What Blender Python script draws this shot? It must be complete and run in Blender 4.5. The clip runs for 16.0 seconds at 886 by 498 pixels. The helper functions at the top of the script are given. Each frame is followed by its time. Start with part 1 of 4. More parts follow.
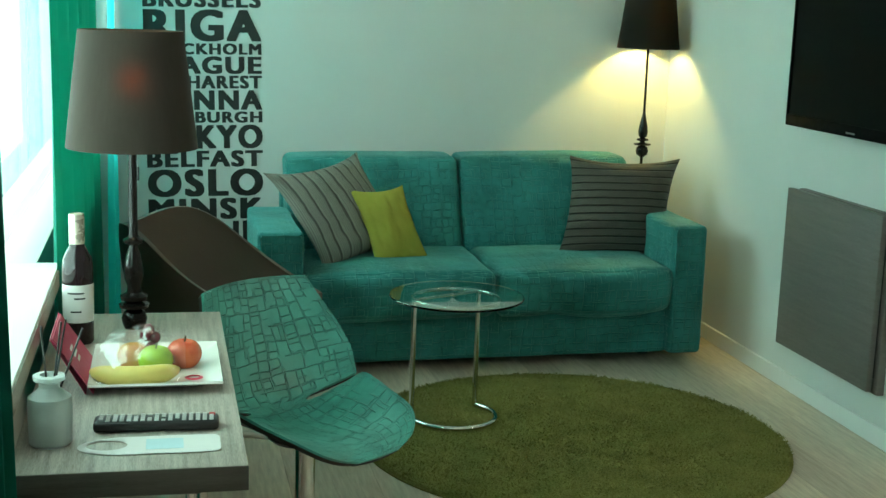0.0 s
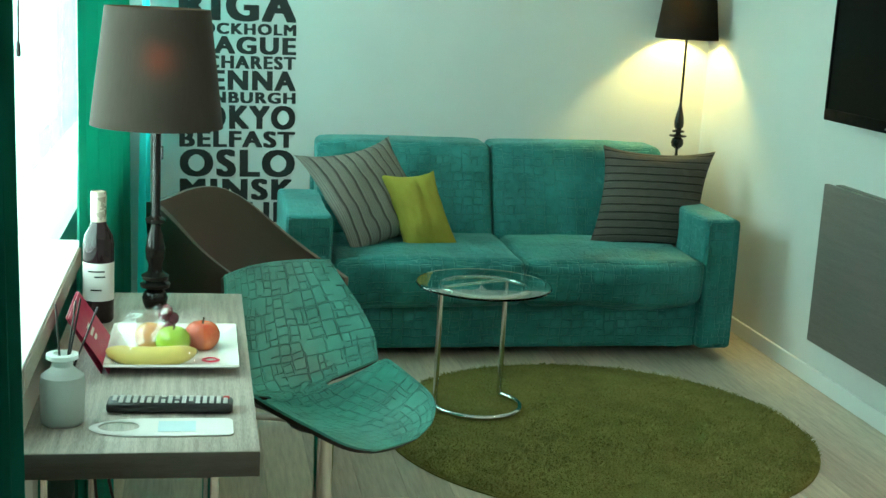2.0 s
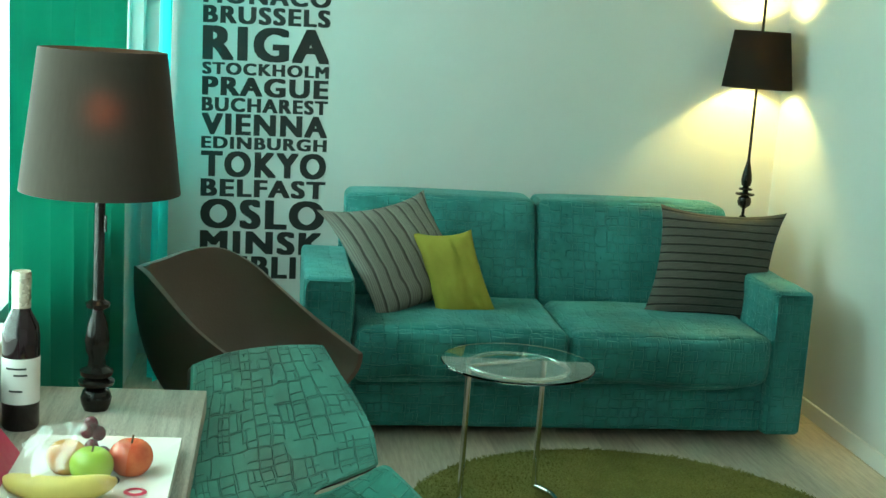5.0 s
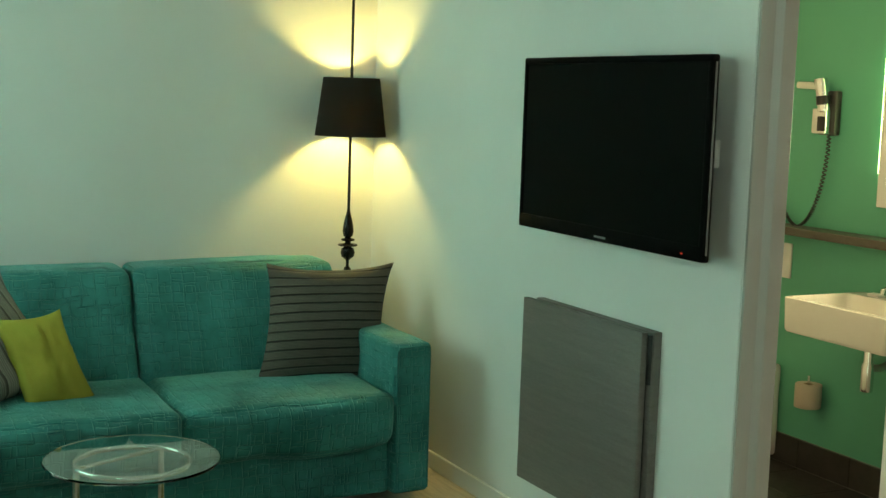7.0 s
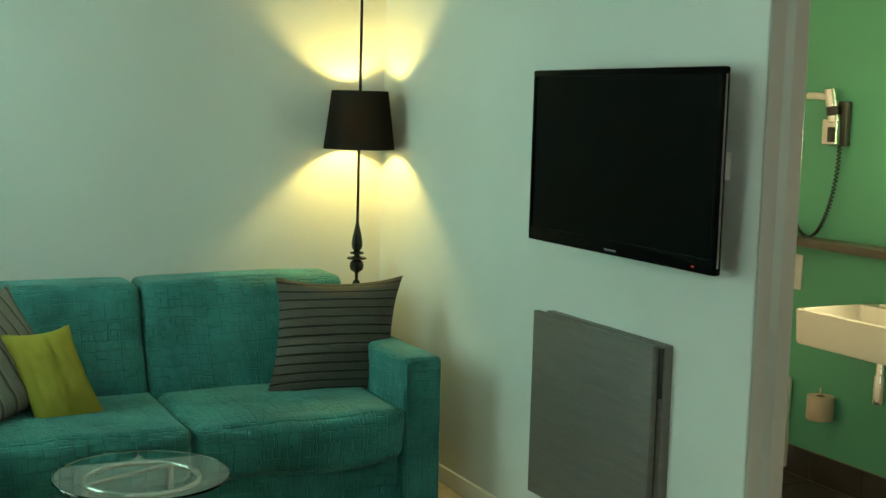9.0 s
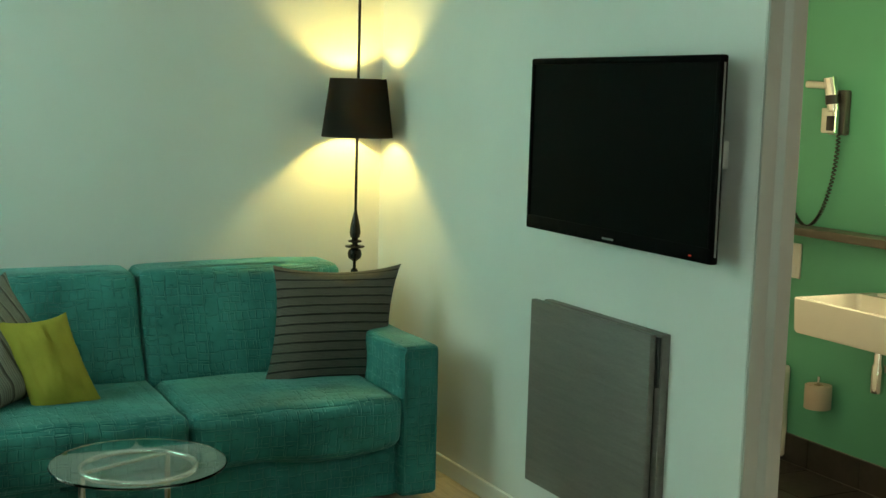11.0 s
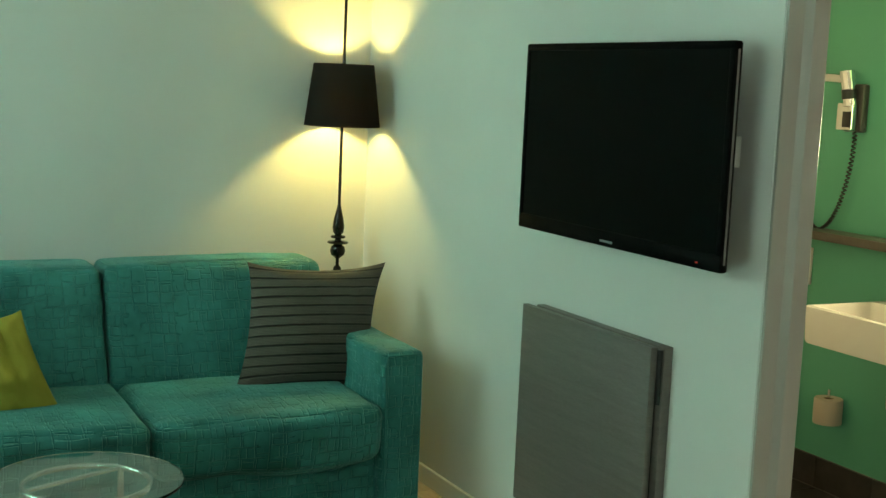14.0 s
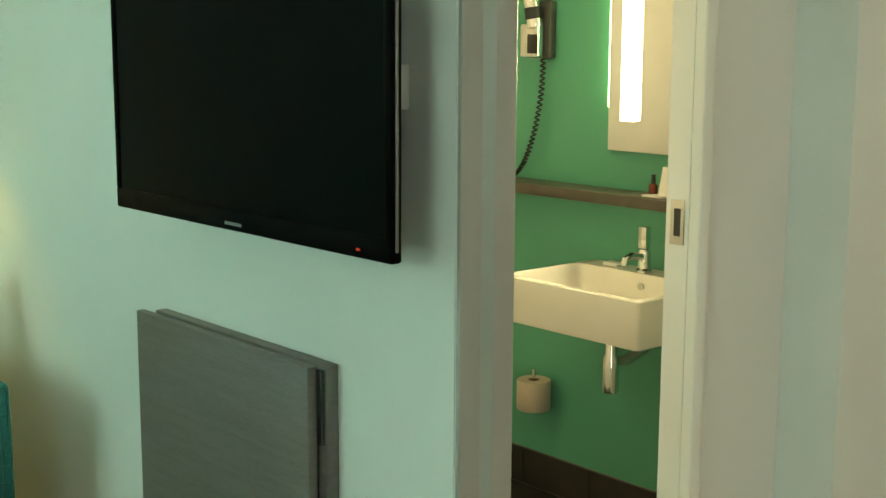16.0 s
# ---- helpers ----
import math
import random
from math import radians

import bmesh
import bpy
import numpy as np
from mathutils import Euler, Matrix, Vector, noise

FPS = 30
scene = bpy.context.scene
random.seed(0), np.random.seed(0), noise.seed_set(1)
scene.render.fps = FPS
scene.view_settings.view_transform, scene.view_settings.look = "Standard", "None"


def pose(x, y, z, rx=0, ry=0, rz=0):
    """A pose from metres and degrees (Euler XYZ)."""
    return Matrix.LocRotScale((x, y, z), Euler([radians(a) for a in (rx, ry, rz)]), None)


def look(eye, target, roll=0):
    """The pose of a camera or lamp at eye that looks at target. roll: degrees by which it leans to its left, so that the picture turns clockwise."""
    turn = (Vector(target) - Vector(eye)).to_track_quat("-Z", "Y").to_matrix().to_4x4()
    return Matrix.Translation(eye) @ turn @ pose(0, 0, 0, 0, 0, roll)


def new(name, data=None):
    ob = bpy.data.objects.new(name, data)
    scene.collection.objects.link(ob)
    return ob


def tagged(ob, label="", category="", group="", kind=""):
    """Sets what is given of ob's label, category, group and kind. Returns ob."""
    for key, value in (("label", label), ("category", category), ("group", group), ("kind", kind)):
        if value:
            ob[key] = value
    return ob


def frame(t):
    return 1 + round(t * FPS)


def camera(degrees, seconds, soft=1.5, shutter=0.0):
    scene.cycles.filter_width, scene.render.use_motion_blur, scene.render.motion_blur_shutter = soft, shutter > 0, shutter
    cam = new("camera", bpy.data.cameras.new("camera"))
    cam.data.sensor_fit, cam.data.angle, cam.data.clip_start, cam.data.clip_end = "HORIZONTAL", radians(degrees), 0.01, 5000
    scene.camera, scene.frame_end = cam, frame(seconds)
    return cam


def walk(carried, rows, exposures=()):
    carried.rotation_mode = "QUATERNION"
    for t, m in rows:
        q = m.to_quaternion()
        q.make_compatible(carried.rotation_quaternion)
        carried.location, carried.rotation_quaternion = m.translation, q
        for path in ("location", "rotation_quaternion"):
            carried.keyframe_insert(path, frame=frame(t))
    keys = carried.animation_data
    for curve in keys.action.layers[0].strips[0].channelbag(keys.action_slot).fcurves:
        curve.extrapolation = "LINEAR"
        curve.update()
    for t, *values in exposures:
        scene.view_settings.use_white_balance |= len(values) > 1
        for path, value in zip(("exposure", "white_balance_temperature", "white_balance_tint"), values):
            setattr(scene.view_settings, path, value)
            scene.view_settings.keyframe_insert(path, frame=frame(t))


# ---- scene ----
cam = camera(38.4, 16.0, soft=1.5)
PATH = [
    (0, (-2.538, -6.175, 1.518), (-2.108, -4.257, 1.144), 1.9),
    (0.5, (-2.558, -6.2, 1.52), (-2.107, -4.286, 1.154), 2.7),
    (1, (-2.545, -6.186, 1.523), (-2.108, -4.27, 1.152), 3.4),
    (1.5, (-2.542, -6.186, 1.518), (-2.103, -4.272, 1.139), 2.9),
    (2, (-2.506, -6.143, 1.516), (-2.13, -4.219, 1.118), 3.2),
    (2.5, (-2.431, -6.091, 1.511), (-2.185, -4.147, 1.112), 3.3),
    (3, (-2.371, -6.052, 1.515), (-2.26, -4.101, 1.089), 3.6),
    (5.5, (-2.287, -5.494, 1.532), (-1.892, -3.559, 1.218), 3.5),
    (6, (-2.284, -5.362, 1.534), (-1.679, -3.478, 1.248), 2.3),
    (6.5, (-2.313, -5.305, 1.53), (-1.495, -3.498, 1.274), 2.8),
    (7, (-2.311, -5.282, 1.534), (-1.413, -3.511, 1.295), 1.9),
    (7.5, (-2.308, -5.275, 1.537), (-1.397, -3.51, 1.305), 1.9),
    (8, (-2.31, -5.27, 1.531), (-1.425, -3.491, 1.302), 1.6),
    (8.5, (-2.309, -5.264, 1.538), (-1.424, -3.486, 1.31), 1.7),
    (9, (-2.308, -5.266, 1.542), (-1.421, -3.487, 1.319), 1.6),
    (11.5, (-2.293, -5.262, 1.542), (-1.408, -3.485, 1.296), 1.7),
    (12, (-2.29, -5.26, 1.545), (-1.412, -3.48, 1.297), 1.8),
    (12.5, (-2.289, -5.256, 1.544), (-1.394, -3.485, 1.295), 2.3),
    (13, (-2.288, -5.219, 1.542), (-1.37, -3.46, 1.288), 1.7),
    (13.5, (-2.253, -5.147, 1.534), (-1.325, -3.395, 1.272), 1.9),
    (14, (-2.11, -4.991, 1.531), (-1.224, -3.216, 1.276), 2.6),
    (14.5, (-2.023, -4.838, 1.521), (-1.123, -3.073, 1.248), 2.7),
    (15, (-1.895, -4.556, 1.524), (-0.842, -2.871, 1.301), 0.4),
    (15.5, (-1.7, -4.354, 1.501), (-0.53, -2.757, 1.213), 0.3),
    (16, (-1.445, -4.192, 1.476), (-0.154, -2.7, 1.155), 0.3),
]
EXPOSURES = [(0.0, -0.53, 6500, 10), (0.5, -0.17, 6500, 10), (3.0, -0.24, 6400, 10), (5.5, -0.36, 6700, 10), (6.5, -0.76, 7300, 10), (14.5, -0.82, 7300, 10), (15.0, -0.80, 7300, 10), (16.0, -0.50, 7400, 10)]
walk(cam, [(t, look(e, g, r)) for t, e, g, r in PATH], EXPOSURES)

# ---- light ----
world = bpy.data.worlds.new("world")
scene.world = world
world.use_nodes = True
wn = world.node_tree
sky = wn.nodes.new("ShaderNodeTexSky")
sky.sky_type, sky.sun_disc = "NISHITA", False
sky.sun_elevation, sky.sun_rotation = radians(35), radians(250)
wn.links.new(sky.outputs[0], wn.nodes["Background"].inputs[0])
wn.nodes["Background"].inputs[1].default_value = 0.08


def area(name, m, sx, sy, power, colour):
    d = bpy.data.lights.new(name, "AREA")
    d.shape, d.size, d.size_y, d.energy, d.color = "RECTANGLE", sx, sy, power, colour
    ob = new(name, d)
    ob.matrix_world = m
    return ob


def bulb(name, at, power, colour, r=0.03):
    d = bpy.data.lights.new(name, "POINT")
    d.energy, d.color, d.shadow_soft_size = power, colour, r
    ob = new(name, d)
    ob.location = at
    return ob


DAY = (0.51, 1.0, 0.88)
WARM = (1.0, 0.84, 0.25)
area("window_daylight", pose(-2.945, -2.3, 1.52, 0, -90, 0), 1.20, 4.0, 62, DAY)
# Fill lamp added from the rear; no such source is in view.
area("rear_fill_daylight", pose(-3.055, -6.45, 1.645, 0, -90, 0), 1.46, 2.1, 3, (0.64, 1.0, 0.87))
bulb("pole_lamp_bulb", (-0.184, -0.165, 1.485), 39, WARM, 0.03)
bulb("table_lamp_bulb", (-2.603, -3.28, 1.335), 2.2, (1.0, 0.70, 0.36), 0.03)
# Unseen lamp overhead, added to brighten the bathroom walls evenly.
area("bathroom_fill_lamp", pose(0.8, -1.6, 2.36), 0.3, 0.3, 4, (1.0, 0.82, 0.44))
area("mirror_lamp_glow", pose(1.385, -1.705, 1.475, 0, 90, 0), 0.4, 0.06, 27, (1.0, 0.86, 0.50))
# Unseen warm lamp, added to tint and brighten the door wall.
area("entrance_warm_fill", pose(0.9, -4.3, 2.46), 0.35, 0.35, 18, (1.0, 0.78, 0.55))


# ---- materials ----
class Nodes:
    """A small builder for node materials."""

    def __init__(self, name, rough=0.5, metal=0.0, spec=0.5):
        self.m = bpy.data.materials.new(name)
        self.m.use_nodes = True
        self.t = self.m.node_tree
        self.b = self.t.nodes["Principled BSDF"]
        self.b.inputs["Roughness"].default_value = rough
        self.b.inputs["Metallic"].default_value = metal
        self.b.inputs["Specular IOR Level"].default_value = spec

    def n(self, kind, **props):
        x = self.t.nodes.new(kind)
        for k, v in props.items():
            x.inputs[k].default_value = v
        return x

    def link(self, a, b):
        self.t.links.new(a, b)

    def coords(self, which="Object", scale=(1, 1, 1), rot=(0, 0, 0)):
        c = self.n("ShaderNodeTexCoord")
        m = self.n("ShaderNodeMapping", Scale=scale, Rotation=rot)
        self.link(c.outputs[which], m.inputs[0])
        return m.outputs[0]

    def noise(self, co, scale, detail=4.0, rough=0.55):
        x = self.n("ShaderNodeTexNoise", Scale=scale, Detail=detail, Roughness=rough)
        self.link(co, x.inputs["Vector"])
        return x.outputs[0]

    def ramp(self, fac, stops):
        r = self.n("ShaderNodeValToRGB")
        el = r.color_ramp.elements
        while len(el) < len(stops):
            el.new(0.5)
        for e, (p, c) in zip(el, stops):
            e.position, e.color = p, (*c, 1)
        self.link(fac, r.inputs[0])
        return r.outputs[0]

    def mix(self, fac, a, b, mode="MIX"):
        x = self.t.nodes.new("ShaderNodeMix")
        x.data_type, x.blend_type = "RGBA", mode
        for slot, v in ((0, fac), (6, a), (7, b)):
            if hasattr(v, "is_linked"):
                self.link(v, x.inputs[slot])
            else:
                x.inputs[slot].default_value = v if slot == 0 else (*v, 1)
        return x.outputs[2]

    def bump(self, height, strength, distance=0.005, under=None):
        x = self.n("ShaderNodeBump", Strength=strength, Distance=distance)
        self.link(height, x.inputs["Height"])
        if under is not None:
            self.link(under, x.inputs["Normal"])
        return x.outputs[0]

    def colour(self, c):
        if hasattr(c, "is_linked"):
            self.link(c, self.b.inputs["Base Color"])
        else:
            self.b.inputs["Base Color"].default_value = (*c, 1)
        return self

    def normal(self, c):
        self.link(c, self.b.inputs["Normal"])
        return self


def tone(c, f):
    return tuple(min(1.0, v * f) for v in c)


def painted(name, c, rough=0.6, grain=220, strength=0.12, spec=0.3):
    k = Nodes(name, rough, 0, spec)
    co = k.coords()
    k.colour(k.ramp(k.noise(co, 1.3, 5), [(0.3, tone(c, 0.95)), (0.7, tone(c, 1.04))]))
    k.normal(k.bump(k.noise(co, grain, 3), strength, 0.002))
    return k.m


def plain(name, c, rough=0.4, metal=0.0, spec=0.5, wear=0.08):
    k = Nodes(name, rough, metal, spec)
    co = k.coords()
    k.colour(k.ramp(k.noise(co, 14, 4), [(0.25, tone(c, 1 - wear)), (0.75, tone(c, 1 + wear))]))
    k.link(k.ramp(k.noise(co, 40, 3), [(0.2, (rough * 0.85,) * 3), (0.8, (min(1, rough * 1.15),) * 3)]), k.b.inputs["Roughness"])
    return k.m


def glow(name, c, strength):
    k = Nodes(name)
    k.colour(c)
    k.b.inputs["Emission Color"].default_value = (*c, 1)
    k.b.inputs["Emission Strength"].default_value = strength
    return k.m


def glassy(name, c=(0.9, 1.0, 0.96), rough=0.0):
    k = Nodes(name, rough)
    k.colour(c)
    k.b.inputs["Transmission Weight"].default_value = 1.0
    k.b.inputs["IOR"].default_value = 1.45
    return k.m


def wooden(name, a, b, along=(1, 14, 1), scale=5.0, rough=0.5, bump=0.25):
    k = Nodes(name, rough)
    co = k.coords("Object", along)
    g = k.noise(co, scale, 8, 0.65)
    fine = k.noise(k.coords("Object", tuple(v * 4 for v in along)), scale * 3, 4)
    base = k.ramp(g, [(0.32, a), (0.68, b)])
    k.colour(k.mix(0.35, base, k.ramp(fine, [(0.35, tone(a, 0.8)), (0.65, tone(b, 1.1))])))
    k.normal(k.bump(fine, bump, 0.002))
    return k.m


def velvet(name, dark, light, tile=0.045, emboss=0.5, uv=False, groove_shade=0.5):
    """Plush with a pattern of small uneven blocks pressed into it."""
    k = Nodes(name, 0.55, 0, 0.45)
    co = k.coords("UV" if uv else "Object", (1, 1, 1), (0, 0, 0) if uv else (radians(90), 0, 0))
    wob = k.noise(co, 9, 2)
    warp = k.n("ShaderNodeVectorMath")
    warp.operation = "ADD"
    sc = k.n("ShaderNodeVectorMath")
    sc.operation = "SCALE"
    sc.inputs["Scale"].default_value = tile * 0.5
    k.link(wob, sc.inputs[0])
    k.link(co, warp.inputs[0])
    k.link(sc.outputs[0], warp.inputs[1])
    lines = None
    for size, squash, off in ((tile, 0.55, 0.37), (tile * 1.35, 0.7, 0.61)):
        br = k.n("ShaderNodeTexBrick")
        br.offset, br.squash, br.squash_frequency = off, squash, 3
        br.inputs["Scale"].default_value = 1.0
        br.inputs["Mortar Size"].default_value = tile * (0.038 if tile > 0.05 else 0.05)
        br.inputs["Mortar Smooth"].default_value = 0.6
        br.inputs["Brick Width"].default_value = size
        br.inputs["Row Height"].default_value = size * 0.72
        if size > tile:
            quarter = k.n("ShaderNodeMapping", Rotation=(0, 0, radians(90)))
            k.link(warp.outputs[0], quarter.inputs[0])
            k.link(quarter.outputs[0], br.inputs["Vector"])
        else:
            k.link(warp.outputs[0], br.inputs["Vector"])
        keepers = k.ramp(k.noise(co, 7.0 / (size * 12), 2), [(0.42, (0, 0, 0)), (0.5, (1, 1, 1))])
        one = k.mix(1.0, br.outputs["Fac"], keepers, "MULTIPLY")
        lines = one if lines is None else k.mix(1.0, lines, one, "LIGHTEN")
    # Uneven tone of the pile, with patches of sheen put into the colour.
    pile = k.noise(co, 5, 5, 0.6)
    base = k.ramp(pile, [(0.30, tone(dark, 0.85)), (0.55, light), (0.72, tone(light, 1.3))])
    # Shade in the pressed lines, put into the colour besides the bump.
    faint = k.mix(1.0, lines, (groove_shade, groove_shade, groove_shade), "MULTIPLY")
    k.colour(k.mix(faint, base, tone(dark, 0.3)))
    inv = k.n("ShaderNodeInvert")
    k.link(lines, inv.inputs["Color"])
    n1 = k.bump(inv.outputs[0], emboss, 0.010 if uv else 0.006)
    k.normal(k.bump(k.noise(co, 350, 2), 0.25, 0.002, n1))
    k.b.inputs["Sheen Weight"].default_value = 0.30
    k.b.inputs["Sheen Roughness"].default_value = 0.35
    k.b.inputs["Sheen Tint"].default_value = (0.55, 1.0, 0.9, 1)
    return k.m


def striped(name, ground, lines, axis, pitch):
    """Woven cloth with narrow stripes of uneven width across one axis of its UVs."""
    k = Nodes(name, 0.85, 0, 0.2)
    co = k.coords("UV")
    sep = k.n("ShaderNodeSeparateXYZ")
    k.link(co, sep.inputs[0])
    wave = k.n("ShaderNodeMath")
    wave.operation = "MULTIPLY"
    wave.inputs[1].default_value = 1.0 / pitch
    k.link(sep.outputs[axis], wave.inputs[0])
    fr = k.n("ShaderNodeMath")
    fr.operation = "FRACT"
    k.link(wave.outputs[0], fr.inputs[0])
    thin = k.n("ShaderNodeMath")
    thin.operation = "MULTIPLY"
    thin.inputs[1].default_value = 7.0 / pitch
    k.link(sep.outputs[axis], thin.inputs[0])
    fine = k.n("ShaderNodeMath")
    fine.operation = "FRACT"
    k.link(thin.outputs[0], fine.inputs[0])
    mid = tuple(0.45 * a + 0.55 * b for a, b in zip(ground, lines))
    weave = k.ramp(fine.outputs[0], [(0.0, tone(ground, 1.15)), (0.45, tone(ground, 1.05)), (0.62, mid), (0.85, mid), (0.98, tone(ground, 1.15))])
    pleat = k.ramp(fr.outputs[0], [(0.0, (0, 0, 0)), (0.66, (0, 0, 0)), (0.72, (1, 1, 1)), (0.84, (1, 1, 1)), (0.90, (0, 0, 0))])
    glint = k.ramp(fr.outputs[0], [(0.88, (0, 0, 0)), (0.92, (1, 1, 1)), (0.99, (0, 0, 0))])
    stripes = k.mix(pleat, k.mix(glint, weave, tone(ground, 1.5)), lines)
    k.colour(k.mix(0.25, stripes, k.ramp(k.noise(co, 320, 3), [(0.3, tone(ground, 0.5)), (0.7, tone(ground, 1.2))])))
    rib = k.ramp(fr.outputs[0], [(0.0, (1, 1, 1)), (0.6, (0.85, 0.85, 0.85)), (0.78, (0, 0, 0)), (0.92, (1, 1, 1))])
    k.normal(k.bump(k.noise(co, 500, 2), 0.3, 0.001, k.bump(rib, 0.8, 0.008)))
    return k.m


WALL = painted("wall_paint", (0.66, 0.66, 0.64))
CEIL = painted("ceiling_paint", (0.7, 0.7, 0.68))
SKIRT = painted("skirting_paint", (0.76, 0.76, 0.74), 0.4, 60, 0.04, 0.4)
# Darkened copy of the trim paint: shade on the casing put into colour.
TRIM_SHADED = painted("trim_paint_shaded", (0.36, 0.345, 0.315), 0.35, 60, 0.04, 0.4)
TRIM = painted("trim_paint", (0.76, 0.74, 0.70), 0.35, 60, 0.04, 0.5)
GREEN = painted("bathroom_green_paint", (0.098, 0.375, 0.25), 0.45, 160, 0.08)
TEAL = velvet("teal_plush", (0.020, 0.150, 0.144), (0.038, 0.226, 0.216), 0.050, 0.85, uv=True, groove_shade=0.10)
TEAL_CHAIR = velvet("teal_embossed_cover", (0.022, 0.22, 0.185), (0.080, 0.43, 0.365), 0.051, 1.0, uv=True, groove_shade=0.32)
TEAL_CHAIR.node_tree.nodes["Principled BSDF"].inputs["Roughness"].default_value = 0.33
TEAL_CHAIR.node_tree.nodes["Principled BSDF"].inputs["Specular IOR Level"].default_value = 0.9
BROWN = painted("dark_brown_leather", (0.150, 0.106, 0.082), 0.45, 140, 0.3, 0.4)
BROWN_UNDER = plain("dark_shell", (0.03, 0.022, 0.018), 0.45)
STEEL = plain("polished_steel", (0.72, 0.72, 0.70), 0.12, 1.0)
BRUSHED = plain("brushed_steel", (0.5, 0.49, 0.46), 0.3, 1.0)
BLACK = plain("black_lacquer", (0.008, 0.007, 0.006), 0.14, 0, 0.28)
BLACK_PLASTIC = plain("black_plastic", (0.012, 0.012, 0.012), 0.35)
SCREEN = plain("dark_screen", (0.002, 0.0025, 0.002), 0.35, 0, 0.03)
BEZEL = plain("glossy_bezel", (0.002, 0.002, 0.002), 0.5, 0, 0.03)
WHITE_PLASTIC = plain("white_plastic", (0.72, 0.72, 0.70), 0.4, wear=0.03)
CERAMIC = plain("white_ceramic", (0.8, 0.78, 0.72), 0.12, wear=0.02)
GLASS = glassy("clear_glass")
FROST = glassy("frosted_glass", (0.88, 0.96, 0.93), 0.45)
FROST.node_tree.nodes["Principled BSDF"].inputs["Transmission Weight"].default_value = 0.75
DESKWOOD = wooden("greyed_oak_laminate", (0.21, 0.185, 0.15), (0.60, 0.55, 0.48), (34, 1.6, 34), 3.0, 0.42, 0.25)
PANELWOOD = wooden("grey_laminate", (0.120, 0.104, 0.094), (0.172, 0.149, 0.136), (4, 1, 14), 5.0, 0.5, 0.2)
# Shade on the desk's front, put into a darker edge colour.
DESKEDGE_SHADED = wooden("grey_oak_edge_shaded", (0.07, 0.062, 0.05), (0.12, 0.11, 0.09), (1.6, 34, 34), 3.0, 0.45, 0.2)
SILLWOOD = painted("sill_laminate", (0.70, 0.69, 0.65), 0.35, 60, 0.03)
SILLEDGE = wooden("sill_edge", (0.30, 0.27, 0.22), (0.42, 0.39, 0.33), (14, 1, 14), 4.0, 0.5, 0.1)
INK = plain("black_vinyl", (0.016, 0.02, 0.018), 0.5)
TILE = plain("dark_stone_tile", (0.035, 0.030, 0.026), 0.35, wear=0.3)
GROUT = plain("grey_grout", (0.20, 0.19, 0.17), 0.8)
MIRROR = plain("mirror_silver", (0.9, 0.9, 0.9), 0.02, 1.0, wear=0.0)
PAPER = painted("white_paper", (0.78, 0.77, 0.74), 0.8, 300, 0.1)
TUBE = glow("lit_diffuser", (1.0, 0.93, 0.68), 7.0)
TEAL.node_tree.nodes["Principled BSDF"].inputs["Specular IOR Level"].default_value = 0.14
YELLOW = Nodes("yellow_cotton", 0.8, 0, 0.2)
_c = YELLOW.coords()
YELLOW.colour(YELLOW.ramp(YELLOW.noise(_c, 6, 5), [(0.3, (0.29, 0.265, 0.04)), (0.7, (0.38, 0.345, 0.055))]))
YELLOW.normal(YELLOW.bump(YELLOW.noise(_c, 420, 2), 0.3, 0.001, YELLOW.bump(YELLOW.noise(_c, 15, 5), 0.5, 0.010)))
YELLOW = YELLOW.m
STRIPE_DARK = striped("dark_striped_cloth", (0.115, 0.105, 0.088), (0.016, 0.015, 0.014), 1, 0.036)
STRIPE_GREY = striped("grey_striped_cloth", (0.25, 0.247, 0.215), (0.085, 0.082, 0.07), 0, 0.055)
RUG = Nodes("olive_wool", 0.95, 0, 0.1)
_c = RUG.coords()
RUG.colour(RUG.mix(0.5, RUG.ramp(RUG.noise(_c, 7, 5, 0.7), [(0.3, (0.125, 0.122, 0.034)), (0.7, (0.27, 0.255, 0.075))]), RUG.ramp(RUG.noise(_c, 130, 3), [(0.3, (0.11, 0.108, 0.026)), (0.7, (0.32, 0.30, 0.095))])))
RUG.normal(RUG.bump(RUG.noise(_c, 150, 3), 0.8, 0.01))
RUG = RUG.m


def shade_cloth(name, c, thin, blur, tint=(0.52, 0.34, 0.17)):
    """Dark cloth that lets a little light through, and the lamp inside shine through as a soft spot."""
    k = Nodes(name, 0.85, 0, 0.2)
    co = k.coords("Object", (160, 160, 25))
    g = k.noise(co, 1.0, 3)
    k.colour(k.ramp(g, [(0.3, tone(c, 0.9)), (0.7, tone(c, 1.1))]))
    k.normal(k.bump(g, 0.15, 0.001))
    tr = k.n("ShaderNodeBsdfTranslucent")
    tr.inputs["Color"].default_value = (0.16, 0.075, 0.03, 1)
    rf = k.n("ShaderNodeBsdfRefraction", Roughness=0.75, IOR=1.22)
    rf.inputs["Color"].default_value = (*tint, 1)
    mx = k.n("ShaderNodeMixShader")
    mx.inputs[0].default_value = thin
    my = k.n("ShaderNodeMixShader")
    my.inputs[0].default_value = blur
    out = k.t.nodes["Material Output"]
    k.link(k.b.outputs[0], mx.inputs[1])
    k.link(tr.outputs[0], mx.inputs[2])
    k.link(mx.outputs[0], my.inputs[1])
    k.link(rf.outputs[0], my.inputs[2])
    k.link(my.outputs[0], out.inputs["Surface"])
    return k.m


